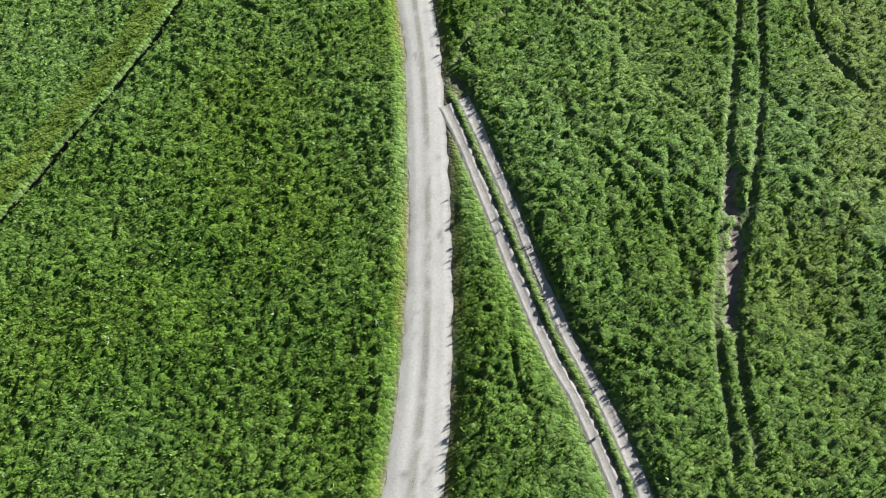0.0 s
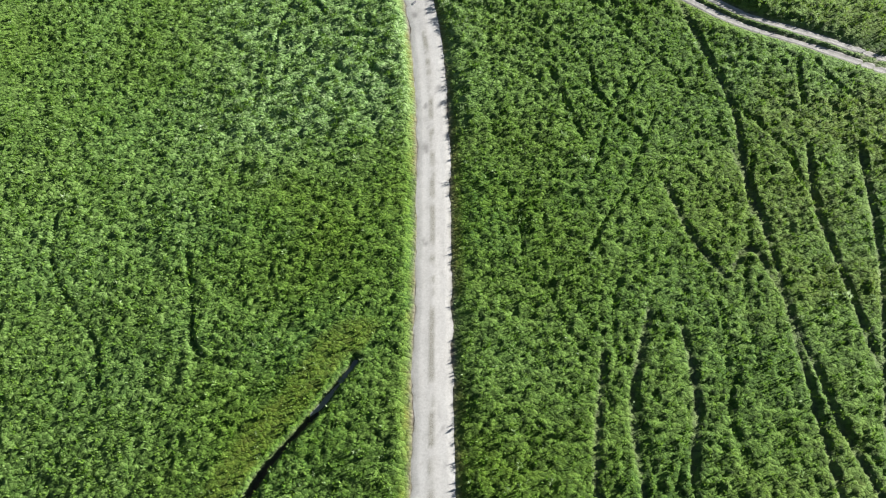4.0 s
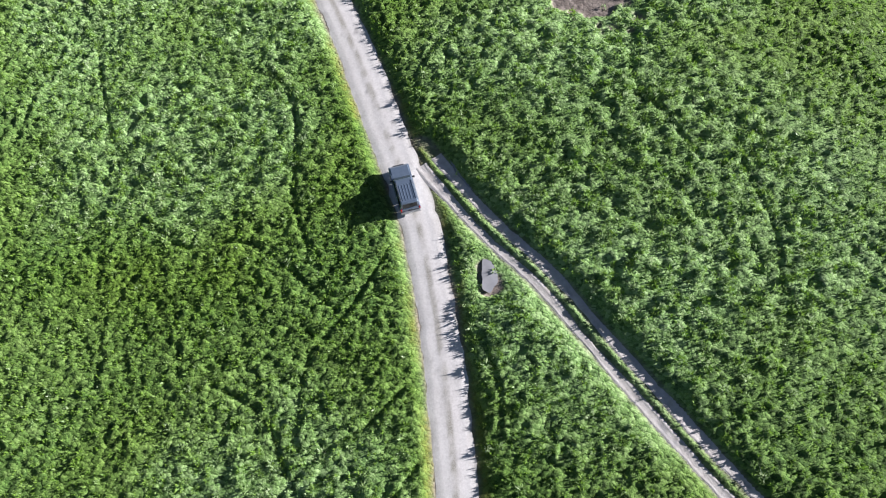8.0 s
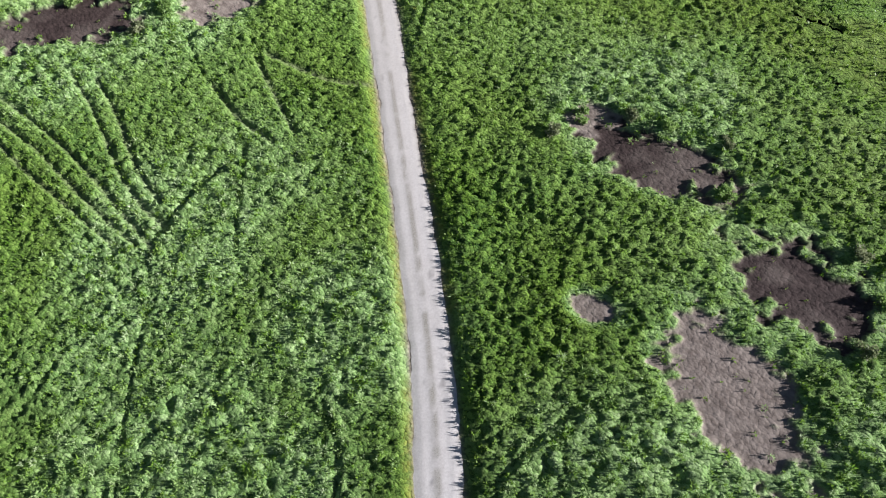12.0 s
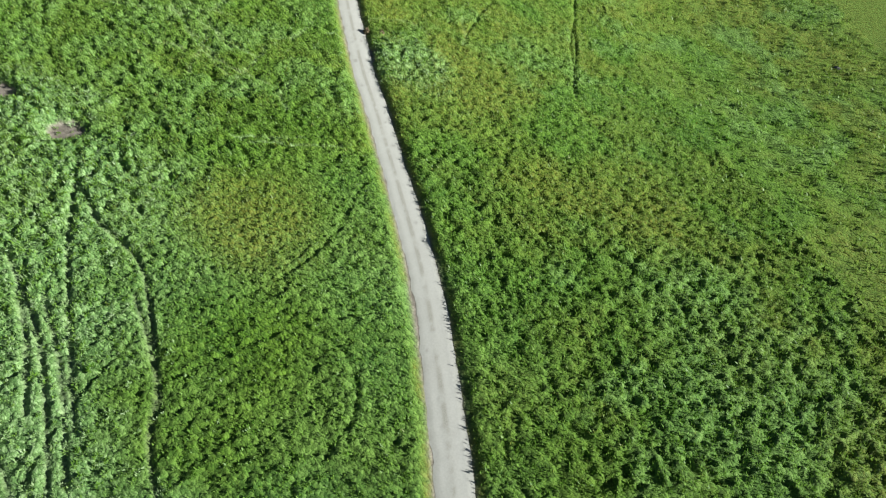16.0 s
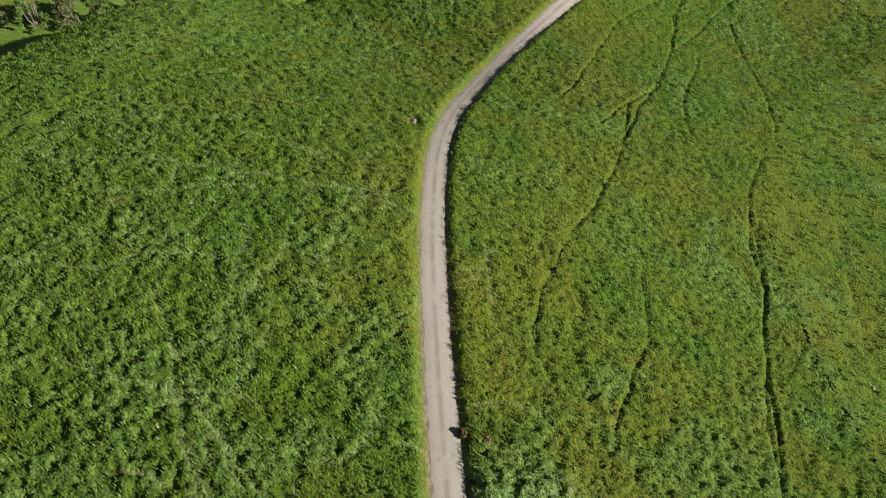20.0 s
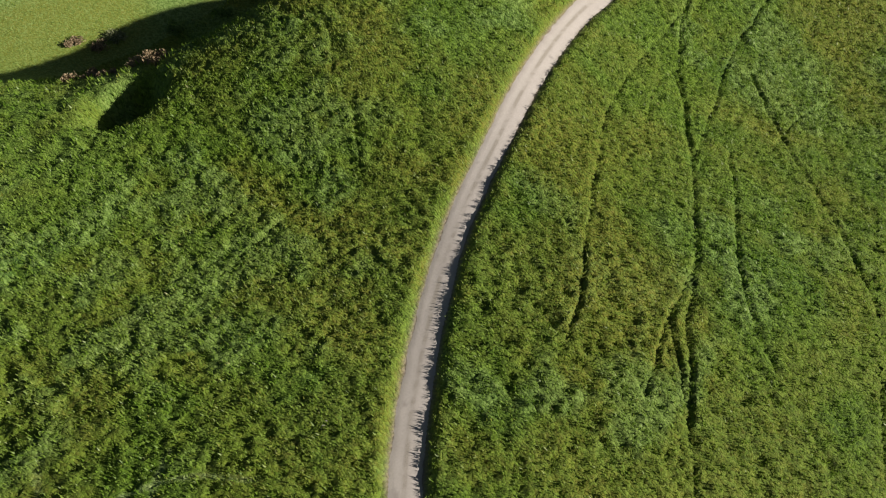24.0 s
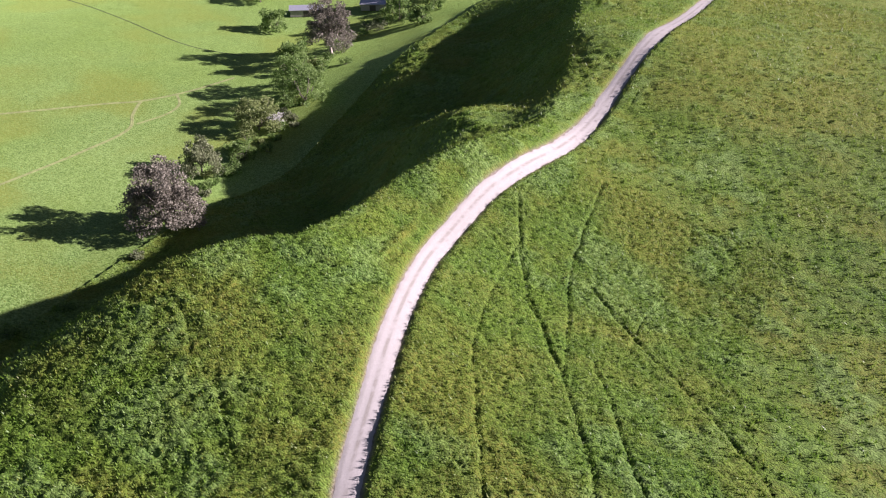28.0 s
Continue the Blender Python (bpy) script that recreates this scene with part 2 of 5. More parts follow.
def pasture_material():
    m, nt, b = material("pasture", 0.7)
    leafy, dry, bare, wet = zone_sockets(nt)
    tc = nt.nodes.new("ShaderNodeTexCoord")
    stretched = node(nt, "ShaderNodeMapping", Scale=(0.78, 1.0, 0.4))
    nt.links.new(tc.outputs["Object"], stretched.inputs["Vector"])
    wander = node(nt, "ShaderNodeTexNoise", Scale=1.6, Detail=3.0)
    nt.links.new(stretched.outputs[0], wander.inputs["Vector"])
    place = nt.nodes.new("ShaderNodeVectorMath")
    place.operation = "MULTIPLY_ADD"
    nt.links.new(wander.outputs["Color"], place.inputs[0])
    place.inputs[1].default_value = (0.45, 0.45, 0.0)
    nt.links.new(stretched.outputs[0], place.inputs[2])
    plants = node(nt, "ShaderNodeTexVoronoi", Scale=3.6, Randomness=1.0)
    nt.links.new(place.outputs[0], plants.inputs["Vector"])
    single = nt.nodes.new("ShaderNodeSeparateColor")
    nt.links.new(plants.outputs["Color"], single.inputs[0])
    each = single.outputs[0]
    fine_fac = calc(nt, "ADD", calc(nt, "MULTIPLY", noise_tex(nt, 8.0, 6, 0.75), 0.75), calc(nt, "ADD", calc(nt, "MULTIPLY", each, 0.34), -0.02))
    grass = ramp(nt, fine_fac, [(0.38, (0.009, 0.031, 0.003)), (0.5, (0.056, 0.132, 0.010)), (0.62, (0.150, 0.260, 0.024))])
    broad = ramp(nt, noise_tex(nt, 0.09, 3), [(0.3, (0.034, 0.100, 0.009)), (0.7, (0.120, 0.185, 0.012))])
    grass = mix(nt, 0.4, grass, broad)
    leaf = ramp(nt, fine_fac, [(0.34, (0.060, 0.120, 0.036)), (0.52, (0.180, 0.305, 0.095)), (0.68, (0.330, 0.470, 0.200))])
    straw = ramp(nt, noise_tex(nt, 1.6, 5), [(0.28, (0.085, 0.105, 0.012)), (0.5, (0.185, 0.190, 0.024)), (0.62, (0.215, 0.208, 0.040)), (0.8, (0.215, 0.170, 0.050))])
    soil = ramp(nt, noise_tex(nt, 1.3, 6), [(0.3, (0.15, 0.122, 0.102)), (0.7, (0.31, 0.265, 0.225))])
    mud = ramp(nt, noise_tex(nt, 2.0, 6), [(0.3, (0.028, 0.020, 0.018)), (0.7, (0.066, 0.048, 0.043))])
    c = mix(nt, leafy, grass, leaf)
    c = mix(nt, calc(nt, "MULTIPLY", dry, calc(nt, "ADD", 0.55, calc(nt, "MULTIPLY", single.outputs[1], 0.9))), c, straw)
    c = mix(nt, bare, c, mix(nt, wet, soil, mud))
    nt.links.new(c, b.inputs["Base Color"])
    b.inputs["Specular IOR Level"].default_value = 0.12
    nt.links.new(calc(nt, "MULTIPLY", calc(nt, "SUBTRACT", 1.0, bare), 0.3), b.inputs["Sheen Weight"])
    b.inputs["Sheen Roughness"].default_value = 0.5
    b.inputs["Sheen Tint"].default_value = (0.62, 0.95, 0.22, 1)
    dome = calc(nt, "SUBTRACT", 1.0, calc(nt, "POWER", plants.outputs["Distance"], 2.0))
    growth = calc(nt, "ADD", calc(nt, "MULTIPLY", dome, calc(nt, "ADD", 0.6, calc(nt, "MULTIPLY", single.outputs[2], 0.6))), calc(nt, "MULTIPLY", noise_tex(nt, 11.0, 6, 0.75), 0.6))
    short = calc(nt, "SUBTRACT", 1.0, calc(nt, "MULTIPLY", calc(nt, "MAXIMUM", bare, wet), 0.8))
    bumped(nt, b, calc(nt, "MULTIPLY", growth, short), 1.0, 0.22)
    return m


def gravel_material():
    m, nt, b = material("limestone_gravel", 0.9)
    rut, verge, damp, worn = zone_sockets(nt)
    c = ramp(nt, noise_tex(nt, 1.1, 8, 0.65), [(0.3, (0.50, 0.475, 0.44)), (0.55, (0.62, 0.595, 0.56)), (0.8, (0.70, 0.675, 0.64))])
    c = mix(nt, calc(nt, "MULTIPLY", rut, 0.6), c, (0.76, 0.74, 0.71))
    c = mix(nt, 0.5, c, ramp(nt, noise_tex(nt, 5.5, 6, 0.75), [(0.3, (0.43, 0.405, 0.365)), (0.5, (0.62, 0.59, 0.55)), (0.66, (0.75, 0.725, 0.68))]))
    stones = ramp(nt, noise_tex(nt, 14.0, 3, 0.7), [(0.38, (0.13, 0.125, 0.08)), (0.56, (0.42, 0.39, 0.33))])
    c = mix(nt, calc(nt, "MULTIPLY", verge, 0.75), c, stones)
    c = mix(nt, damp, c, (0.19, 0.17, 0.16))
    c = mix(nt, calc(nt, "MULTIPLY", worn, 0.72), c, (0.27, 0.25, 0.222))
    nt.links.new(c, b.inputs["Base Color"])
    bumped(nt, b, noise_tex(nt, 18.0, 6, 0.7), 0.7, 0.03)
    return m


def soil_material():
    m, nt, b = material("track_soil", 0.9)
    rut, verge, damp, _ = zone_sockets(nt)
    c = ramp(nt, noise_tex(nt, 1.7, 7, 0.65), [(0.3, (0.40, 0.365, 0.33)), (0.6, (0.55, 0.515, 0.475)), (0.8, (0.64, 0.605, 0.56))])
    c = mix(nt, damp, c, (0.24, 0.235, 0.24))
    nt.links.new(c, b.inputs["Base Color"])
    bumped(nt, b, noise_tex(nt, 9.0, 6, 0.7), 0.8, 0.05)
    return m


def leaf_material(name, dark, light, rough=0.55, through=0.25):
    """Leaves whose tint varies plant by plant (held in the red of zones)."""
    m, nt, b = material(name, rough)
    tint, _, _, _ = zone_sockets(nt)
    c = mix(nt, tint, dark, light)
    nt.links.new(c, b.inputs["Base Color"])
    b.inputs["Specular IOR Level"].default_value = 0.3
    if through:
        t = nt.nodes.new("ShaderNodeBsdfTranslucent")
        nt.links.new(c, t.inputs[0])
        s = nt.nodes.new("ShaderNodeMixShader")
        s.inputs[0].default_value = through
        out = nt.nodes["Material Output"]
        nt.links.new(b.outputs[0], s.inputs[1])
        nt.links.new(t.outputs[0], s.inputs[2])
        nt.links.new(s.outputs[0], out.inputs[0])
    return m


def pasture_leaf_material():
    m, nt, b = material("pasture_leaf", 0.42)
    tint, dry, _, _ = zone_sockets(nt)
    c = ramp(nt, tint, [(0.0, (0.040, 0.105, 0.008)), (0.4, (0.105, 0.225, 0.018)), (0.72, (0.205, 0.340, 0.050)), (0.88, (0.275, 0.410, 0.140)), (1.0, (0.43, 0.54, 0.29))])
    c = mix(nt, dry, c, (0.25, 0.285, 0.055))
    nt.links.new(c, b.inputs["Base Color"])
    b.inputs["Specular IOR Level"].default_value = 0.3
    t = nt.nodes.new("ShaderNodeBsdfTranslucent")
    nt.links.new(c, t.inputs[0])
    s = nt.nodes.new("ShaderNodeMixShader")
    s.inputs[0].default_value = 0.42
    nt.links.new(b.outputs[0], s.inputs[1])
    nt.links.new(t.outputs[0], s.inputs[2])
    nt.links.new(s.outputs[0], nt.nodes["Material Output"].inputs[0])
    return m


PASTURE, GRAVEL, SOIL = pasture_material(), gravel_material(), soil_material()

# ---- lines on the ground ----
ROAD_LINE = [(-12, -70), (-9, -40), (-5.5, -15), (-3, 3), (-1.5, 14), (-0.9, 28), (-0.9, 39), (-1.5, 48.5), (-3.0, 62.8), (-5.1, 80.5), (-8.0, 104),
             (-10.7, 118.5), (-15, 132), (-21.8, 147.2), (-28, 156.8), (-34.2, 165.6), (-40.5, 173.6), (-46.6, 180.8), (-54.1, 189.3),
             (-68.7, 205.8), (-75.4, 212.2), (-83.6, 218.8), (-95.9, 227.8), (-117, 240.7), (-129.5, 248), (-150.8, 262), (-163.3, 271.2),
             (-173.4, 279.8), (-184.2, 292.2), (-195.7, 310.5), (-202.3, 327.4), (-206.8, 341.5), (-209.8, 355), (-210.6, 368), (-210, 380),
             (-207.5, 393), (-204.8, 408), (-203.8, 430), (-203.5, 452), (-200.3, 505), (-198.4, 540), (-195, 600)]
TRACK_EAST = [(1.0, 38.0), (2.1, 35.0), (4.6, 26.7), (6.2, 20.6), (8.1, 14.5), (10.0, 9.8), (11.9, 3.6), (14.5, -8), (17, -20)]
TRACK_FORK = [(-25.0, 156.6), (-22.6, 154.5), (-16.9, 150.3), (-11.0, 146.7), (-5.9, 142.8), (-0.2, 138.5), (7.4, 132.9), (16.5, 127.2), (23.7, 122.4), (31.2, 119.3), (45, 113)]
DITCH = [(-50, 11), (-34.9, 35.0), (-27.8, 46.3), (-22.9, 56.8), (-19.8, 62.9), (-16.9, 69.8), (-14.0, 74.4), (-11.5, 79.1)]
RUTS_LOW = [
    [(19, 5), (19.6, 14.5), (21.2, 20.6), (23.9, 31.0), (25.8, 38.0), (27.6, 45.0), (29.2, 53.2), (28.9, 60), (28.2, 63.0), (26.3, 70), (24.8, 82), (24.0, 90), (22.8, 98), (21.3, 104)],
    [(20.4, 5), (20.9, 13.8), (22.3, 19.7), (24.2, 24.5), (27.3, 34.6), (28.6, 41.0), (30.2, 48.6), (30.9, 53.0), (31.2, 60.3), (30.1, 68.4), (26.9, 77.3), (25.6, 82.4), (24.5, 86.4)],
    [(31.3, 72.3), (30.2, 76.9), (31.1, 82), (32.7, 93), (33.2, 105)],
    [(30.7, 82.6), (29.0, 92.6), (28.1, 98.1), (28.4, 105)],
    [(34, 50), (33.1, 63.3), (31.6, 70.2)],
    [(16.9, 125.6), (18.9, 119.0), (21.7, 109.4), (22.1, 102.7), (22.5, 96.7)],
]
RUTS_SIDE = [
    [(7.5, 52.4), (12.6, 52.5), (19.5, 53.8)], [(1.9, 40.5), (3.9, 44.3), (7.0, 45.8)], [(33.5, 44.0), (33.2, 39.5), (34.4, 35.9), (35.5, 34.0)],
    [(14.8, 99.3), (16.9, 93.6), (19.4, 89.8)], [(8.9, 81.4), (8.4, 72.0), (8.9, 69.2)], [(19.1, 62.1), (21.2, 57.7), (22.6, 55.7)], [(20.1, 90.6), (21.9, 93.0), (24.0, 88.5)],
    [(11.5, 60), (12.2, 68), (11.2, 77), (12.8, 86)], [(15.5, 72), (16.2, 79), (15.4, 85)],
]
RUTS_WEST = [
    [(-91.0, 169.3), (-86.0, 169.3), (-79.5, 168.6), (-74.5, 167.6), (-69.3, 166.3), (-65.1, 165.2)],
    [(-88.7, 167.3), (-83.5, 167.2), (-77.5, 166.2), (-71.8, 165.2), (-66.8, 164.7)],
    [(-86.6, 165.7), (-81.5, 164.8), (-75.2, 164.2), (-68.5, 163.5)],
    [(-85.6, 175.5), (-81.2, 173.7), (-77.3, 171.7), (-73.0, 169.4), (-68.9, 168.0), (-65.5, 167.6)],
    [(-83.0, 176.5), (-78.2, 174.3), (-74.0, 171.8), (-70.2, 170.0), (-68.0, 169.4)],
    [(-71.4, 187.9), (-68.1, 185.9), (-62.2, 182.6)], [(-70.7, 188.9), (-66.5, 189.3), (-62.5, 190.0), (-58.8, 191.8)],
    [(-105.8, 182.3), (-98.1, 182.0), (-93.8, 181.3)], [(-100.2, 184.6), (-94.7, 183.7), (-91.6, 184.0)], [(-98.6, 188.0), (-93.5, 186.6), (-89.3, 186.8)],
    [(-72.7, 182.5), (-67.2, 180.7), (-63.1, 180.4)],
]
RUTS_ROWS = [
    [(-120.9, 196.5), (-111.8, 194.8), (-103.1, 191.7), (-95, 188)], [(-114.4, 196.8), (-108, 195), (-102.2, 192.8), (-96, 190)], [(-116.8, 195.4), (-110, 193.2), (-104.0, 190.3)],
    [(-124.6, 206.1), (-119.9, 205.0), (-112.7, 205.4), (-106.2, 203.0), (-96.9, 198.6)], [(-121.0, 191.5), (-106.9, 188.0), (-94.3, 186.1)],
    [(-126, 205.6), (-116.8, 200.4), (-106.5, 195.5), (-100, 192.6)], [(-109, 203), (-100, 200), (-94, 196), (-86, 193)],
]
GROOVES = RUTS_LOW + RUTS_SIDE + RUTS_WEST + RUTS_ROWS
for ring_x, ring_y, ring_r, a0, a1 in ((35.5, 53.5, 2.2, 0, 360), (35.5, 53.5, 4.2, 40, 300), (36, 54, 6.3, 80, 290), (36.5, 76, 3.4, 60, 300), (36.5, 76, 5.3, 70, 290), (12.5, 44, 4.0, 40, 130)):
    GROOVES.append([(ring_x + ring_r * math.cos(radians(a)), ring_y + ring_r * math.sin(radians(a))) for a in range(a0, a1, 24)])
PATHS = [
    [(-194.1, 359.6), (-182.6, 344.5), (-177, 334.8), (-173.5, 328.5), (-170.6, 318.8), (-162.5, 307.6), (-153.8, 293.3), (-149.4, 283.1), (-144.0, 273.4), (-139.4, 267.0)],
    [(-185.6, 369.5), (-156.2, 342.8), (-146.9, 322.4), (-139.4, 311.2), (-132.4, 305.0), (-125.2, 294.5), (-117.8, 286.0), (-113.5, 279.3)],
    [(-143.7, 342.1), (-133.1, 326.7), (-124.6, 316.9), (-117.1, 311.6)],
    [(-140.7, 287.8), (-133.9, 281.1), (-129.2, 272.1), (-126.8, 267.6)],
    [(-193, 402), (-191.8, 384.1), (-189.3, 367.3), (-185.1, 355.3), (-182.6, 344.5)],
    [(-205.1, 383.6), (-196.4, 364.8), (-189.3, 354.0), (-183.5, 346.5)],
    [(-200, 372), (-199.2, 359.5), (-196.7, 347.2), (-193.5, 338.6), (-186.7, 326.3), (-180.6, 315.4), (-177.7, 308.2)],
    [(-173.5, 329), (-169.3, 320), (-163, 308.2)],
    [(-142.7, 315.9), (-131.9, 304.5), (-120.4, 287.8), (-108.5, 273.1)],
    [(-135.1, 328.8), (-124.1, 315.7), (-116.1, 308.1)],
    [(-180, 352), (-174, 341), (-168, 331), (-160, 322)],
    [(-173.7, 330), (-170.5, 316), (-168.5, 309)],
]
PALE_PATHS = [
    [(-159.9, 235.2), (-154.2, 233.5), (-147.8, 231.8), (-141.1, 230.1), (-133.6, 229.3)],
    [(-150.0, 232.9), (-144.8, 233.4), (-138.6, 233.2)],
    [(-176, 262), (-168, 255), (-160, 246), (-155, 236)],
    [(-170, 268), (-163, 258), (-158, 250)],
    [(-201.6, 249.3), (-194.4, 259.9), (-194, 270.6), (-188, 277)],
    [(-196.4, 249.1), (-191.6, 259.4), (-182.7, 266.6)],
    [(-185.3, 245.3), (-177.8, 251.6), (-170.8, 258.3), (-166, 265)],
    [(-177.2, 223.1), (-169.3, 232.5), (-170.2, 237.8), (-166, 247)],
    [(-182, 237.2), (-178.2, 243.6), (-174, 252)],
    [(-160, 224.4), (-152.7, 229.8), (-146, 238)],
    [(-189, 254), (-183, 259), (-176, 263)],
]
PALE_PATHS += [
    [(-163.9, 234.9), (-155.9, 234.3), (-150.0, 232.1), (-141.2, 230.8), (-135.1, 230.6), (-129.2, 232.9)], [(-148.4, 234.6), (-143.1, 233.9), (-137.7, 234.1), (-135.1, 235.0)],
    [(-191.3, 237.8), (-183.3, 246.4), (-177.4, 251.5), (-172.3, 256.7)], [(-183.1, 236.1), (-179.8, 241.1), (-177.2, 247.0), (-173.2, 249.2)], [(-173.0, 233.8), (-168.4, 236.9)], [(-174.1, 245.9), (-173.6, 249.9)],
]
# bare places: centre, half-lengths, turn in degrees, wetness
BARE = [(-30.0, 198.0, 7.4, 3.7, 5, 0.9), (-36.8, 199.4, 3.4, 2.4, -20, 0.1), (-13.8, 191.3, 6.0, 5.0, 0, 1.0), (-14.6, 179.2, 7.2, 4.2, -28, 0.12), (-92.0, 178.8, 10.5, 3.3, 47, 1.0),
        (-80.6, 191.3, 5.0, 3.6, 20, 0.0), (-27.8, 181.3, 2.3, 1.4, 0, 0.1), (-15.6, 145.7, 1.0, 1.8, 35, 0.0), (-134.9, 209.2, 2.3, 2.0, 0, 0.0), (-133.9, 208.8, 0.9, 0.7, 0, 1.0),
        (-180.1, 279.6, 1.0, 0.8, 0, 0.0), (-128.7, 249.0, 1.2, 2.0, 40, 0.0), (23.0, 26.0, 2.4, 0.45, 75, 0.0), (21.7, 18.5, 3.8, 0.55, 75, 0.0), (-147, 207, 3, 1.2, 10, 0.0),
        (-286, 306, 4, 1.5, 30, 0.0)]

road_xy = spline(ROAD_LINE, 0.4)
tracks_xy = [spline(TRACK_EAST, 0.4), spline(TRACK_FORK, 0.4)]


class Grid:
    """A sheet of places with uneven steps, on which lines and patches are drawn."""

    def __init__(self, xs, ys):
        self.xs, self.ys = xs, ys
        self.x, self.y = np.meshgrid(xs.astype(np.float32), ys.astype(np.float32))

    def away(self, line, reach):
        """Distance to a line, up to reach."""
        out = np.full(self.x.shape, reach, np.float32)
        for (ax, ay), (bx, by) in zip(line, line[1:]):
            i0, i1 = np.searchsorted(self.xs, [min(ax, bx) - reach, max(ax, bx) + reach])
            j0, j1 = np.searchsorted(self.ys, [min(ay, by) - reach, max(ay, by) + reach])
            if i0 >= i1 or j0 >= j1:
                continue
            x, y = self.x[j0:j1, i0:i1], self.y[j0:j1, i0:i1]
            dx, dy = bx - ax, by - ay
            t = np.clip(((x - ax) * dx + (y - ay) * dy) / (dx * dx + dy * dy + 1e-9), 0, 1)
            part = out[j0:j1, i0:i1]
            np.minimum(part, np.hypot(x - ax - t * dx, y - ay - t * dy), out=part)
        return out

    def right_of(self, line, reach):
        """1 on the right-hand side of a line, 0 on the left, near it."""
        near, out = np.full(self.x.shape, reach, np.float32), np.zeros(self.x.shape, np.float32)
        for (ax, ay), (bx, by) in zip(line, line[1:]):
            i0, i1 = np.searchsorted(self.xs, [min(ax, bx) - reach, max(ax, bx) + reach])
            j0, j1 = np.searchsorted(self.ys, [min(ay, by) - reach, max(ay, by) + reach])
            if i0 >= i1 or j0 >= j1:
                continue
            x, y = self.x[j0:j1, i0:i1], self.y[j0:j1, i0:i1]
            d = np.hypot(x - (ax + bx) / 2, y - (ay + by) / 2)
            closer = d < near[j0:j1, i0:i1]
            near[j0:j1, i0:i1][closer] = d[closer]
            out[j0:j1, i0:i1][closer] = ((x - ax) * (by - ay) - (y - ay) * (bx - ax) > 0)[closer]
        return out


def steps(*spans):
    """Coordinates from spans of (start, end, step)."""
    return np.concatenate([np.arange(a, b - 1e-6, s) for a, b, s in spans])


ROAD_HALF_AT = [(-80, 2.6), (2, 2.0), (14, 1.65), (35, 1.5), (60, 1.5), (140, 1.55), (166, 1.75), (185, 1.62), (225, 1.6), (300, 1.42), (360, 1.4), (400, 1.5), (420, 1.6), (470, 1.75), (500, 2.2), (540, 1.85), (560, 2.4), (580, 1.9), (760, 1.7)]
road_s = np.r_[0, np.cumsum(np.hypot(*np.diff(road_xy, axis=0).T))] - 72
road_half = np.interp(road_s, *zip(*ROAD_HALF_AT))

# ---- the pasture: a fine sheet with its plants' relief along the road, a plainer one beside it ----
coarse_road = road_xy[::12]
TRAILS = []                     # faint trails of single animals, wandering through the growth
trail_rs = np.random.RandomState(18)
for k in range(116):
    if k < 70:
        at, turn_by, stride = road_xy[trail_rs.randint(60, len(road_xy) - 300)] + trail_rs.uniform(-45, 45, 2), 0.35, 5.5
        way = trail_rs.uniform(0, 6.283)
    else:
        at, turn_by, stride = np.array([trail_rs.uniform(2, 42), trail_rs.uniform(8, 112)]), 0.25, 3.6
        way = radians(100) + trail_rs.normal() * 0.3
    line = []
    for _ in range(trail_rs.randint(4, 8)):
        line.append(tuple(at))
        way += trail_rs.normal() * turn_by
        at = at + stride * np.array([math.cos(way), math.sin(way)])
    TRAILS.append(spline(line, 0.8))
pale_lines = [spline(line, 0.6) for line in PALE_PATHS]      # flattened straw-pale trails on the western slope
for k in range(60):
    at, line = np.array([trail_rs.uniform(-205, -118), trail_rs.uniform(222, 268)]), []
    way = trail_rs.choice([0.6, 2.4, 1.5]) + trail_rs.normal() * 0.4
    for _ in range(trail_rs.randint(3, 6)):
        line.append(tuple(at))
        way += trail_rs.normal() * 0.4
        at = at + 2.8 * np.array([math.cos(way), math.sin(way)])
    pale_lines.append(spline(line, 0.6))
pale_lines = [p + 0.9 * np.stack([fbm(p[:, 0], p[:, 1], 2.2, 13) - 0.5, fbm(p[:, 0] + 90, p[:, 1], 2.2, 13) - 0.5], 1) for p in pale_lines]
path_lines = []
for line in PATHS:
    p = spline(line, 0.5)
    path_lines.append(p + 1.3 * np.stack([fbm(p[:, 0], p[:, 1], 5.0, 12) - 0.5, fbm(p[:, 0] + 90, p[:, 1], 5.0, 12) - 0.5], 1))


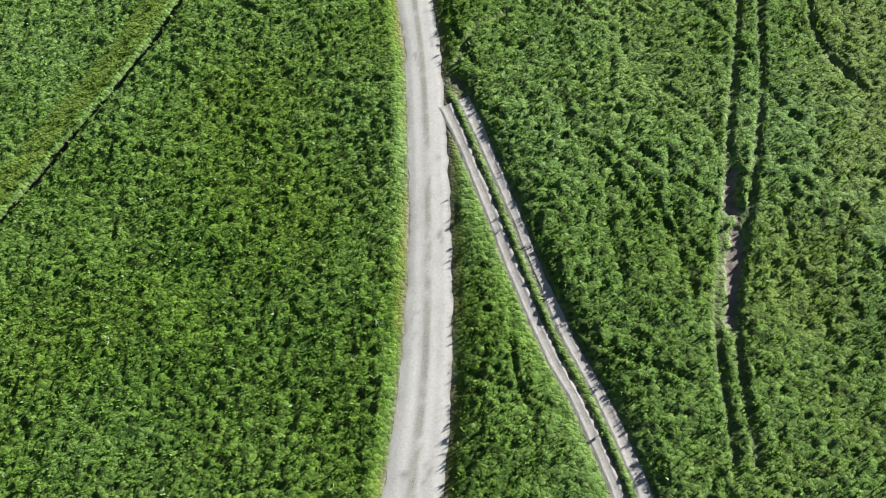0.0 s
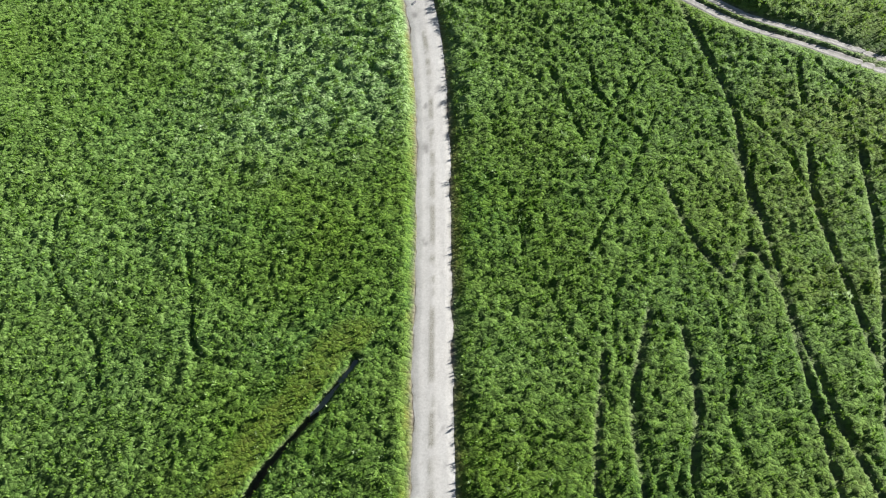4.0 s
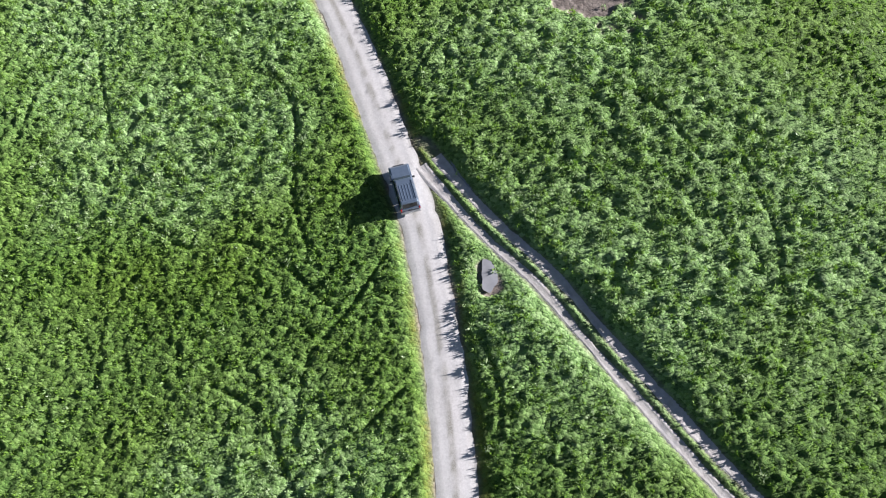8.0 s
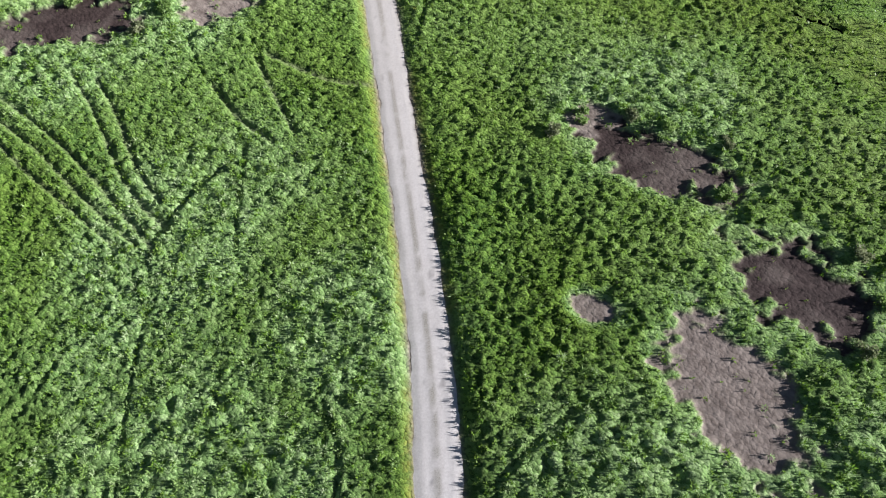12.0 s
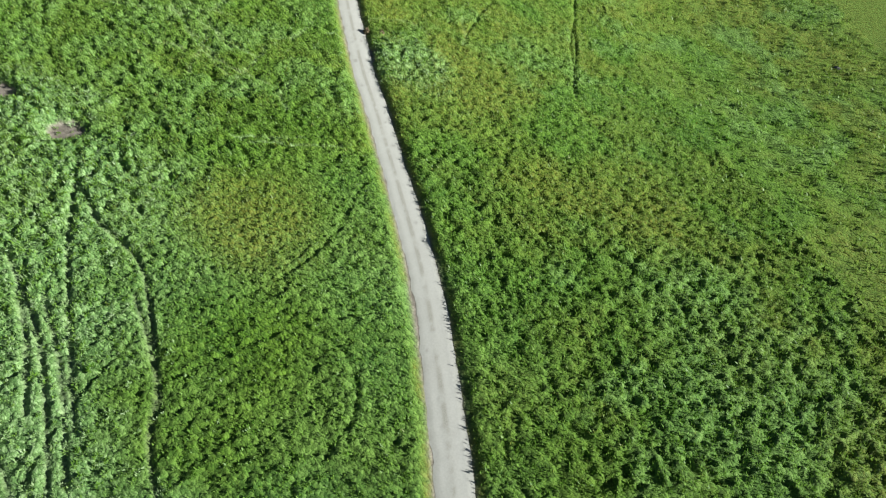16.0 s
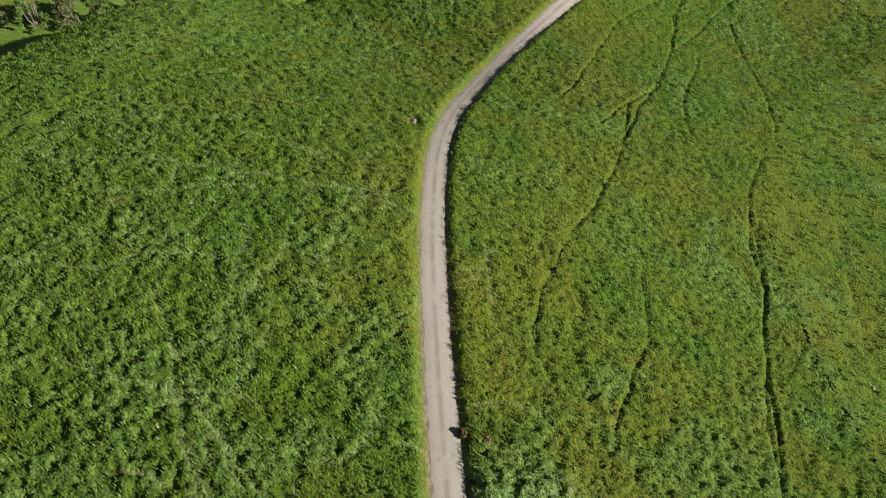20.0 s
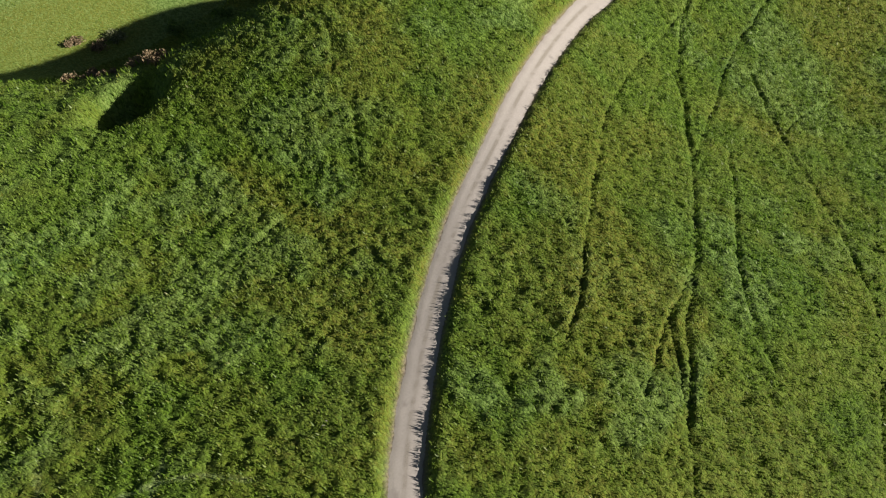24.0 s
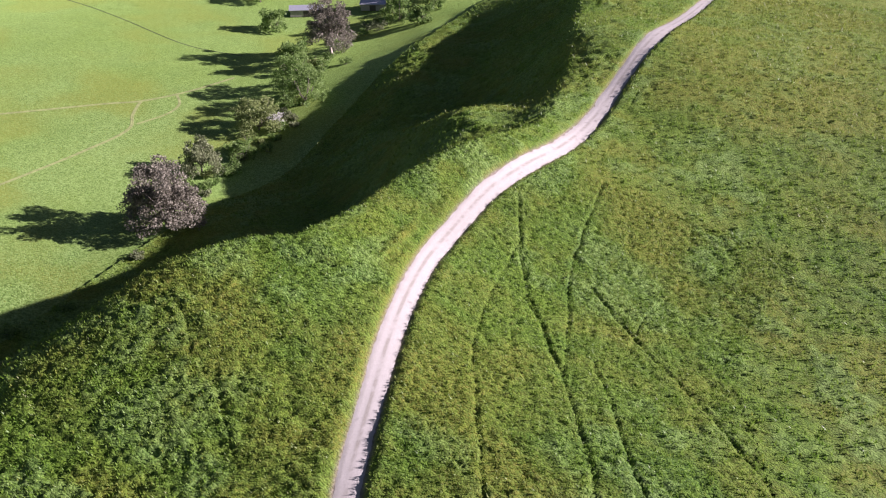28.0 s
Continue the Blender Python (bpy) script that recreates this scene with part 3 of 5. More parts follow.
def growth(fine, inside, step):
    """Height and kinds of growth over the places of a grid that the mask takes in; step is its mesh width."""
    fx, fy = fine.x[inside], fine.y[inside]
    road_near = fine.away(road_xy[::2], 8)[inside]
    half = np.interp(fy, road_xy[:, 1], road_half)
    ragged = 0.35 * (fbm(fx, fy, 1.1, 3) - 0.5) + 0.5 * (fbm(fx, fy, 6.0, 5) - 0.5)
    on_road = 1 - np.clip((road_near - half + 0.6 * ragged - 0.05) / 1.0, 0, 1)
    rut_half = 0.40
    ruts = np.zeros_like(fx)
    between = np.zeros_like(fx)
    for line in tracks_xy:
        d = fine.away(line, 4)[inside]
        ruts = np.maximum(ruts, 1 - smooth(0.05, 0.45, np.abs(d - 0.85) - rut_half + 0.5 * ragged))
        between = np.maximum(between, 1 - smooth(1.5, 3.0, d))
    grooves = np.zeros_like(fx)
    wob = 0.25 * (fbm(fx, fy, 4.0, 9) - 0.5)
    for line in GROOVES:
        grooves = np.maximum(grooves, 1 - smooth(0.10, 0.45, np.abs(fine.away(spline(line, 1.0), 3)[inside] + wob)))
    trails = np.zeros_like(fx)
    for line in TRAILS:
        trails = np.maximum(trails, 1 - smooth(0.04, 0.30, fine.away(line, 2)[inside]))
    paths = np.zeros_like(fx)
    for line in path_lines:
        paths = np.maximum(paths, 1 - smooth(0.06, 0.32, fine.away(line, 3)[inside]))
    pale = np.zeros_like(fx)
    for line in pale_lines:
        pale = np.maximum(pale, 1 - smooth(0.06, 0.36, fine.away(line, 2)[inside]))
    ditch_d = fine.away(spline(DITCH, 0.8), 5)[inside]
    band = (1 - smooth(3.0, 4.2, ditch_d + 1.2 * fbm(fx, fy, 5.0, 19) - 0.6)) * (1 - fine.right_of(spline(DITCH, 0.8), 6)[inside]) * smooth(0.5, 1.1, ditch_d)
    ditch = 1 - smooth(0.05, 0.55, ditch_d + 0.4 * (fbm(fx, fy, 2.5, 17) - 0.5))
    bare, wet, margin = np.zeros_like(fx), np.zeros_like(fx), np.zeros_like(fx)
    edge_noise = 1.1 * (fbm(fx, fy, 3.2, 21) - 0.5) + 0.9 * (fbm(fx, fy, 1.0, 23) - 0.5)
    wet_noise = 0.6 + 0.4 * smooth(0.3, 0.6, fbm(fx, fy, 4.0, 27))
    for cx, cy, ra, rb, turn, w in BARE:
        c, s = math.cos(radians(turn)), math.sin(radians(turn))
        u, v = ((fx - cx) * c + (fy - cy) * s) / ra, (-(fx - cx) * s + (fy - cy) * c) / rb
        e = np.hypot(u, v) + edge_noise
        k = 1 - smooth(0.82, 1.02, e)
        if ra > 2:
            margin = np.maximum(margin, (1 - smooth(1.05, 1.6, e)) * (1 - k))
        bare = np.maximum(bare, k)
        wet = np.maximum(wet, np.minimum(1.0, 1.15 * w * k * wet_noise))

    # how leafy, how dry
    hill = smooth(196, 236, fy + 0.35 * (fx + 70) + 18 * (fbm(fx, fy, 22, 31) - 0.5))
    hill = np.clip(hill * smooth(-40, -70, fx - 0.0 * fy) + smooth(226, 250, fy) + smooth(-106, -126, fx), 0, 1)
    big = fbm(fx, fy, 16, 33)

    blob_noise = 0.8 * (fbm(fx, fy, 7, 35) - 0.5)

    def blob(cx, cy, r, soft=0.5):
        return 1 - smooth(1 - soft, 1 + soft, np.hypot(fx - cx, fy - cy) / r + blob_noise)


    rosette = np.maximum.reduce([blob(-3, 158, 19), blob(-50, 152, 11), blob(-98, 186, 8), blob(-82, 189, 6), blob(-88, 176, 7), blob(-66, 173, 6), blob(-39, 201, 5), blob(-3, 180, 6), blob(-20, 168, 8), blob(-45, 168, 8), blob(-63, 174, 9), blob(-34, 205, 8), blob(-12, 172, 8), blob(-42, 154, 8), blob(-22, 115, 14), blob(-88, 186, 9)])
    thistle = np.maximum.reduce([blob(-124, 203, 12), blob(-109, 195, 7), blob(-101, 189, 6), blob(-140, 200, 14), blob(-124, 252, 7), blob(-64, 165, 8)])
    clumpy = hill * np.maximum(np.maximum(blob(-60, 240, 12), blob(-72, 250, 8)), smooth(0.44, 0.60, fbm(fx, fy, 17, 37)) * smooth(0.36, 0.60, fbm(fx, fy, 4.5, 38)))
    leafy = np.clip(0.12 + 0.8 * (big - 0.4) + 0.75 * rosette + 0.8 * thistle, 0, 1) * (1 - 0.75 * hill * (1 - thistle))
    leafy = leafy * (1 - 0.8 * band)
    leafy = np.maximum(np.maximum(leafy, 0.35 * clumpy), np.maximum(0.8 * margin, pale))
    yellowing = smooth(222, 262, fy + 0.25 * (fx + 130))
    dry = np.clip(smooth(0.38, 0.66, fbm(fx, fy, 13, 41)) * (0.04 + hill * (0.16 + 0.18 * yellowing)) + 0.26 * yellowing * smooth(0.40, 0.64, fbm(fx * 0.7, fy, 5.0, 44)), 0, 1)
    dry = dry * (1 - 0.7 * clumpy)
    dry = np.maximum(dry, np.maximum(0.28 * band, 0.30 * smooth(8, 36, fx) * (1 - smooth(118, 150, fy)) * smooth(0.3, 0.6, fbm(fx, fy, 9, 45))))
    dry = np.maximum(dry, 0.85 * (blob(-40, 246, 12) + blob(-30, 236, 9)))
    dry = np.maximum(dry, 0.6 * (blob(-110, 217, 8) + blob(-178, 318, 9) + blob(-196, 332, 8)))
    verge = (1 - smooth(0.1, 1.5, road_near - half)) * smooth(0.35, 0.6, fbm(fx, fy, 5, 43))
    dry = np.maximum(dry, 0.8 * np.exp(-(np.hypot((fx + 215.1) / 0.8, (fy - 357) / 5.0)) ** 2))
    dry = np.clip(np.maximum(dry, 0.75 * verge) + 0.2 * pale + 0.35 * smooth(400, 480, fy) * smooth(-207, -185, fx), 0, 1)

    mounds = tufts(fx, fy, 0.72, 50, 0.1)
    small = tufts(fx, fy, max(0.40, 1.7 * step), 60)
    roset = tufts(fx, fy, 1.05, 70, 0.15)
    leaf = hashed(np.round(fx / (0.9 * step)), np.round(fy / (0.9 * step)), 77)
    fluff = fbm(fx, fy, 1.6, 80)
    swell = fbm(fx, fy, 9.0, 85)
    clump = fbm(fx, fy, 3.2, 86)
    rough = smooth(95, 130, fy + 8 * (big - 0.5))
    lush_h = 0.02 + (0.22 + 0.12 * rough) * mounds * (0.3 + 1.4 * clump) + (0.16 + 0.06 * rough) * small + 0.45 * (swell - 0.4) + 0.21 * leaf
    lush_h = lush_h * (1 - rosette) + rosette * (0.10 + 0.52 * roset + 0.12 * small + 0.16 * leaf)
    pitted = 0.5 + 0.5 * np.maximum(clumpy, smooth(0.42, 0.62, fbm(fx, fy, 14, 39)))
    pits = pitted * (1 - smooth(0.30, 0.48, fbm(fx * 0.62 + 0.1 * fy, fy, 1.05, 90, 2)))
    nicks = 1 - smooth(0.34, 0.52, fbm(fx * 0.7 - 0.2 * fy, fy * 0.8 + 0.25 * fx, max(0.5, 1.9 * step), 92, 2))
    calm = 1 - 0.25 * smooth(245, 285, fy) - 0.22 * smooth(300, 340, fy)
    hill_h = 0.42 + calm * (0.12 - 0.34 * pits - 0.36 * nicks + 0.20 * small) + 0.20 * leaf + 0.16 * (fluff - 0.4) + 0.25 * (swell - 0.4) + 0.5 * thistle * mounds + 0.30 * clumpy * mounds
    canopy = np.maximum(0.03, lush_h * (1 - hill) + hill_h * hill)
    canopy = canopy * (1 - 0.8 * band) + 0.34 * band
    scrub = smooth(400, 420, fy) * (1 - smooth(520, 560, fy)) * smooth(-207, -214, fx) * smooth(0.36, 0.55, fbm(fx, fy, 14, 98))
    canopy = canopy + 0.9 * scrub * tufts(fx, fy, 2.3, 99, 0.1)
    open_ground = np.clip(np.maximum.reduce([on_road, ruts, bare]), 0, 1)
    canopy = canopy * (1 - 0.6 * between) * (1 - 0.9 * np.maximum(grooves * 0.6, 0.72 * paths)) * (1 - 0.9 * ditch)
    # lower growth beside the road, and the cut bank on its right-hand side among the hills
    canopy = canopy * (1 - 0.8 * pale) + 0.36 * pale
    canopy = canopy * (1 - 0.65 * margin) * (1 - 0.5 * trails)
    canopy = canopy * (0.1 + 0.9 * smooth(1.2, 3.4, np.hypot(fx + 15.2, fy - 145.7)))
    right = fine.right_of(road_xy[::2], 7)[inside]
    edge_mix = smooth(0.1, 1.5 + 1.3 * right, road_near - half + 0.8 * ragged)
    canopy = canopy * edge_mix + (1 - edge_mix) * (0.03 + 0.06 * small + (0.08 + 0.16 * hill) * fbm(fx, fy, 1.3, 95) * fbm(fx, fy, 6.0, 96))
    bank = right * (0.02 + 0.34 * hill) * smooth(-0.1, 0.7, road_near - half + 0.5 * ragged) * (1 - smooth(0.8, 3.5, road_near - half)) * (0.5 + fbm(fx, fy, 3.0, 97))
    canopy = canopy + bank
    fine_z = land(fx, fy) + canopy * (1 - open_ground) - 0.05 * on_road - 0.04 * ruts - 0.10 * bare * (0.4 + wet) - 0.38 * ditch - 0.03 * grooves - 0.02 * paths
    ridge = fine.away(spline([(-214.6, 352), (-215.2, 357), (-215.6, 362)], 0.5), 3)[inside]
    fine_z += 0.4 * np.exp(-(ridge / 0.9) ** 2)
    fine_z += 0.05 * bare * (1 - on_road) * small
    zones = np.stack([leafy, dry, np.clip(np.maximum.reduce([bare, on_road ** 3, 0.6 * ruts ** 2, 0.95 * ditch ** 2, 0.3 * grooves, 0.2 * pale * fluff]), 0, 1), np.clip(np.maximum(wet, 0.9 * ditch), 0, 1)], -1)
    return {"x": fx, "y": fy, "z": fine_z, "zones": zones, "bare": np.clip(np.maximum.reduce([on_road, ruts, 0.82 * bare]) + 1.0 * np.maximum(paths, 0.8 * grooves) + 0.7 * ditch + 0.8 * between + 1.0 * (1 - smooth(0.3, 1.1, road_near - half)) + 0.5 * pale, 0, 1), "leafy": leafy, "dry": dry, "hill": hill, "rosette": np.maximum(rosette, 0.8 * thistle), "edge": 1 - smooth(0.2, 1.4, road_near - half)}


def grid_faces(mask):
    """Faces of the grid whose four corners are in the mask, and the old places that they use."""
    ny, nx = mask.shape
    q = mask[:-1, :-1] & mask[1:, :-1] & mask[:-1, 1:] & mask[1:, 1:]
    j, i = np.nonzero(q)
    a = j * nx + i
    quads = np.stack([a, a + 1, a + nx + 1, a + nx], 1)
    hit = np.zeros(mask.size, bool)
    hit[quads.ravel()] = True
    used = np.nonzero(hit)[0]
    return (np.cumsum(hit) - 1)[quads], used


fine = Grid(steps((-300, -132, 0.33), (-132, 52, 0.225)), steps((-14, 235, 0.225), (235, 400, 0.33)))
fine_off = fine.away(coarse_road, 70)
inside = fine_off < np.where((fine.y < 225) & (fine.x > -110), 45.0, 50.0)
near_land = growth(fine, inside, 0.23)
broad = Grid(steps((-300, 52, 0.56)), steps((-14, 400, 0.56), (400, 600, 0.9)))
broad_off = broad.away(coarse_road, 110)
beside = (broad_off < np.where((broad.y < 225) & (broad.x > -110), 56.0, 100.0)) & ((broad_off > np.where((broad.y < 225) & (broad.x > -110), 44.2, 49.2)) | (broad.y > 399))
far_land = growth(broad, beside, 0.56)
for grid_mask, g in ((inside, near_land), (beside, far_land)):
    quads, used = grid_faces(grid_mask)
    keep = (np.cumsum(grid_mask.ravel()) - 1)[used]
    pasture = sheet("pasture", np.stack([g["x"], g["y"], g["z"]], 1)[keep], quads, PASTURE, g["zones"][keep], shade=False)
    tagged(pasture, "lush green pasture of mixed grass and broad-leaved weeds", "grass", kind="stuff")

# the wide ground beyond, out to the horizon
def stretch(a, b, step):
    """Even steps between a and b, then growing ones out to the horizon."""
    out = 6 * 1.35 ** np.arange(22)
    out = out[out < 3800]
    return np.r_[(a - out)[::-1], np.arange(a, b, step), b + out]


wide_grid = Grid(stretch(-520, 110, 3.2), stretch(-80, 640, 3.2))
gx, gy = wide_grid.x, wide_grid.y
gd = wide_grid.away(coarse_road, 120)
under = smooth(0, 6, np.where((gy < 225) & (gx > -110), 51.0, 96.0) - gd) * smooth(-10, -4, gy) * (1 - smooth(590, 597, gy)) * (1 - smooth(46, 50, gx)) * smooth(-298, -292, gx)


def meadow(x, y):
    """Height of the grazed ground away from the road."""
    return land(x, y) + 0.12 + 0.22 * (1 - smooth(-280, -300, x)) + (0.12 + 0.38 * smooth(-320, -290, x)) * (fbm(x, y, 7, 101) - 0.5)


gz = meadow(gx, gy) - 1.2 * under
valley = smooth(-262, -305, gx) * smooth(250, 300, gy)
gzones = np.stack([0.12 + valley * (0.15 + 0.5 * fbm(gx, gy, 30, 103)), 0.10 * smooth(-300, -330, gx) + 0.45 * smooth(0.42, 0.66, fbm(gx, gy, 26, 105)), 0 * gx, 0.85 * valley], -1)
gq, gu = grid_faces(np.ones(gx.shape, bool))
ground = sheet("ground", np.stack([gx.ravel()[gu], gy.ravel()[gu], gz.ravel()[gu]], 1), gq, PASTURE, gzones.reshape(-1, 4)[gu])
tagged(ground, "rolling green grazing land with drier yellow patches", "ground", kind="structure")


# ---- road and wheel tracks ----
def ribbon(name, line, halves, offset, mat, label, category, lift=0.03, ruts_at=(0.78,), seed=0, dampness=0.0, rag=1.0):
    """A strip of bare ground along a line, its edges ragged, rising and sinking with the land."""
    n = len(line)
    t = np.gradient(line, axis=0)
    t /= np.hypot(t[:, 0], t[:, 1])[:, None]
    side = np.stack([t[:, 1], -t[:, 0]], 1)
    across = np.linspace(-1, 1, 15)
    s = np.r_[0, np.cumsum(np.hypot(*np.diff(line, axis=0).T))]
    left, right = (1 + rag * (0.10 * (vnoise(s, s * 0 + seed + k, 0.45, 6) - 0.5) + 0.16 * (vnoise(s, s * 0 + seed + k, 1.3, 3) - 0.5) + 0.20 * (vnoise(s, s * 0 + seed + k, 6, 4) - 0.5)) for k in (0, 31))
    v = across[None] * (halves[:, None] * np.where(across < 0, left[:, None], right[:, None])) + offset
    x, y = line[:, None, 0] + side[:, None, 0] * v, line[:, None, 1] + side[:, None, 1] * v
    d = np.abs(v - offset) if not ruts_at else np.min([np.abs(np.abs(v) - r) for r in ruts_at], axis=0)
    rut = 1 - smooth(0.1, 0.5, d)
    z = land(x, y) + lift - (0.016 if ruts_at else 0.05) * rut + 0.018 * (fbm(x, y, 0.8, 7) - 0.5) - 0.06 * smooth(0.55, 1.0, np.abs(across))[None]
    mid = np.clip(1.25 - 1.25 * smooth(0.06, 0.34, np.abs(v + 0.12)) + 1.2 * smooth(0.8, 1.0, np.abs(across))[None], 0, 1) * smooth(0.34, 0.58, 0.5 * fbm(x, y, 3.0, 11) + 0.5 * fbm(x, y, 0.7, 12))
    damp = np.clip(dampness + 0.6 * smooth(0.72, 0.8, fbm(x, y, 1.4, 13)) * rut, 0, 1)
    worn = 0.8 * smooth(150, 215, y) * (1 - 0.25 * smooth(270, 340, y))
    col = np.stack([rut * smooth(0.25, 0.6, fbm(x, y, 5, 15)), mid, damp, worn], -1)
    q, u = grid_faces(np.ones(x.shape, bool))
    ob = sheet(name, np.stack([x, y, z], -1).reshape(-1, 3), q, mat, col.reshape(-1, 4))
    return tagged(ob, label, category, kind="structure")


ribbon("road", road_xy, road_half + 0.12, 0.0, GRAVEL, "pale limestone gravel road with two worn wheel lines", "road")
for line, label in zip((t[4:] for t in tracks_xy), ("two-rutted dirt track leaving the gravel road", "two-rutted dirt track forking from the gravel road")):
    for k, off in enumerate((-0.85, 0.85)):
        ribbon("dirt_track", line, (0.30 + 0.28 * vnoise(line[:, 0] + 40 * k, line[:, 1], 3.5, 18)) * np.clip(0.5 + np.arange(len(line)) / 14, 0, 1) + 0.45 * np.exp(-np.arange(len(line)) / 9), off, SOIL, label, "track", 0.035, (), 5 + k, 0.08 * k, 1.8)


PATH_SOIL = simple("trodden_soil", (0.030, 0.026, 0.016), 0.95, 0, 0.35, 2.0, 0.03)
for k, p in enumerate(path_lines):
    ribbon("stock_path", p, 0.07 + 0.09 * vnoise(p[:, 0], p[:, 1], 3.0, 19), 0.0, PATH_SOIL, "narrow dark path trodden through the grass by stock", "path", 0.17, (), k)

# ---- leaves: small blades and broad leaves standing out of the pasture ----
LEAF = pasture_leaf_material()
full = {}
for key in ("z", "bare", "leafy", "dry", "hill", "rosette", "edge"):
    full[key] = np.zeros(inside.shape, np.float32)
    full[key][inside] = near_land[key]
full_z = full["z"]


def scatter(x0, x1, y0, y1, per_m2, rs, when):
    """Places and heights on the pasture, thinned by the growth there and away from the road."""
    n = int((x1 - x0) * (y1 - y0) * per_m2)
    x, y = rs.uniform(x0, x1, n).astype(np.float32), rs.uniform(y0, y1, n).astype(np.float32)
    i, j = np.clip(np.searchsorted(fine.xs, x), 1, len(fine.xs) - 1), np.clip(np.searchsorted(fine.ys, y), 1, len(fine.ys) - 1)
    ok = inside[j, i] & inside[j - 1, i - 1] & (x > fine.xs[0]) & (rs.rand(n) > 1.12 * full["bare"][j, i])
    ok &= rs.rand(n) < when(full["hill"][j, i], full["rosette"][j, i]) 
    x, y, i, j = x[ok], y[ok], i[ok], j[ok]
    u = (x - fine.xs[i - 1]) / (fine.xs[i] - fine.xs[i - 1])
    v = (y - fine.ys[j - 1]) / (fine.ys[j] - fine.ys[j - 1])
    z = (full_z[j - 1, i - 1] * (1 - u) + full_z[j - 1, i] * u) * (1 - v) + (full_z[j, i - 1] * (1 - u) + full_z[j, i] * u) * v
    return x, y, z, i, j


def leaf_mesh(name, label, root, d, w, half, tint, dryness):
    """Pointed leaves from their roots, directions and breadths."""
    tri = np.stack([root - w * half, root + w * half, root + d], -2).reshape(-1, 3)
    col = np.stack([tint, dryness, 0 * tint, 0 * tint + 1], -1)
    col = np.repeat(np.broadcast_to(col[:, None], (*root.shape[:2], 4)).reshape(-1, 4), 3, axis=0)
    return tagged(sheet(name, tri, np.arange(len(tri)).reshape(-1, 3), LEAF, col, shade=False), label, "plants", kind="stuff")


def leaves(name, label, x0, x1, y0, y1, per_m2, count, length, lift, upright, reach, seed, when, breadth=0.26, lean=0.0):
    """Plants of a few pointed leaves each, strewn over part of the pasture, as one mesh of stuff."""
    rs = np.random.RandomState(seed)
    x, y, z, i, j = scatter(x0, x1, y0, y1, per_m2, rs, when)
    n = len(x)
    near_road = full["edge"][j, i]
    size = length * rs.uniform(0.55, 1.4, n) * (1 - 0.5 * near_road)
    tint = np.clip(0.36 + 0.40 * rs.rand(n) + 0.25 * full["leafy"][j, i] * rs.rand(n), 0, 0.78)
    tint = np.where(full["rosette"][j, i] > rs.uniform(0.2, 1.2, n), rs.uniform(0.66, 1.0, n), tint)
    tint = np.where(rs.rand(n) < 0.05 * (1 - full["hill"][j, i]), rs.uniform(0.8, 1.0, n), tint)
    dryness = np.clip(full["dry"][j, i] * (0.4 + 0.8 * rs.rand(n)) + 0.12 * rs.rand(n), 0, 1)
    dryness = np.where(rs.rand(n) < full["hill"][j, i] * (0.03 + 0.18 * full["dry"][j, i]), rs.uniform(0.6, 1.0, n), dryness)
    turn = rs.rand(n, 1) * 6.283 + np.arange(count)[None] * (6.283 / count) + rs.uniform(-0.5, 0.5, (n, count))
    rise = rs.normal(upright, 0.32, (n, count))
    ch, sh = np.cos(rise), np.sin(rise)
    d = np.stack([np.cos(turn) * ch - lean, np.sin(turn) * ch - 0.6 * lean, sh], -1)
    w = np.stack([-np.sin(turn), np.cos(turn), rs.uniform(-0.6, 0.6, turn.shape)], -1)
    sz = (size[:, None] * rs.uniform(0.6, 1.2, turn.shape))[..., None]
    up = lift * rs.rand(n) ** 2 * (1 - near_road)
    root = np.stack([x, y, z + up], -1)[:, None] + d * sz * 0.1 + rs.uniform(-reach, reach, (n, count, 3)) * (1, 1, 0.4)
    return leaf_mesh(name, label, root, d * sz, w, sz * breadth, tint, dryness)


def domes(name, label, x0, x1, y0, y1, per_m2, count, radius, seed, when):
    """Rounded pale-leaved weeds, each a low dome of leaves pointing outwards."""
    rs = np.random.RandomState(seed)
    x, y, z, i, j = scatter(x0, x1, y0, y1, per_m2, rs, when)
    n = len(x)
    r = (radius * rs.uniform(0.6, 1.35, n))[:, None, None]
    a = rs.rand(n, count) * 6.283
    up = rs.uniform(0.12, 1.0, (n, count))
    flat = np.sqrt(1 - up * up)
    out = np.stack([np.cos(a) * flat, np.sin(a) * flat, up], -1)
    root = np.stack([x, y, z - 0.05], -1)[:, None] + out * r * (0.62, 0.62, 0.80)
    d = out + rs.normal(size=out.shape) * 0.35
    d[..., 2] += 0.25
    w = np.cross(d, rs.normal(size=d.shape))
    w /= np.linalg.norm(w, axis=-1, keepdims=True) + 1e-6
    sz = r * rs.uniform(0.35, 0.65, (n, count, 1))
    pale = np.where(rs.rand(n) < 0.75, rs.uniform(0.72, 1.0, n), rs.uniform(0.45, 0.7, n))
    return leaf_mesh(name, label, root, d * sz, w, sz * 0.30, pale, 0.10 * rs.rand(n))


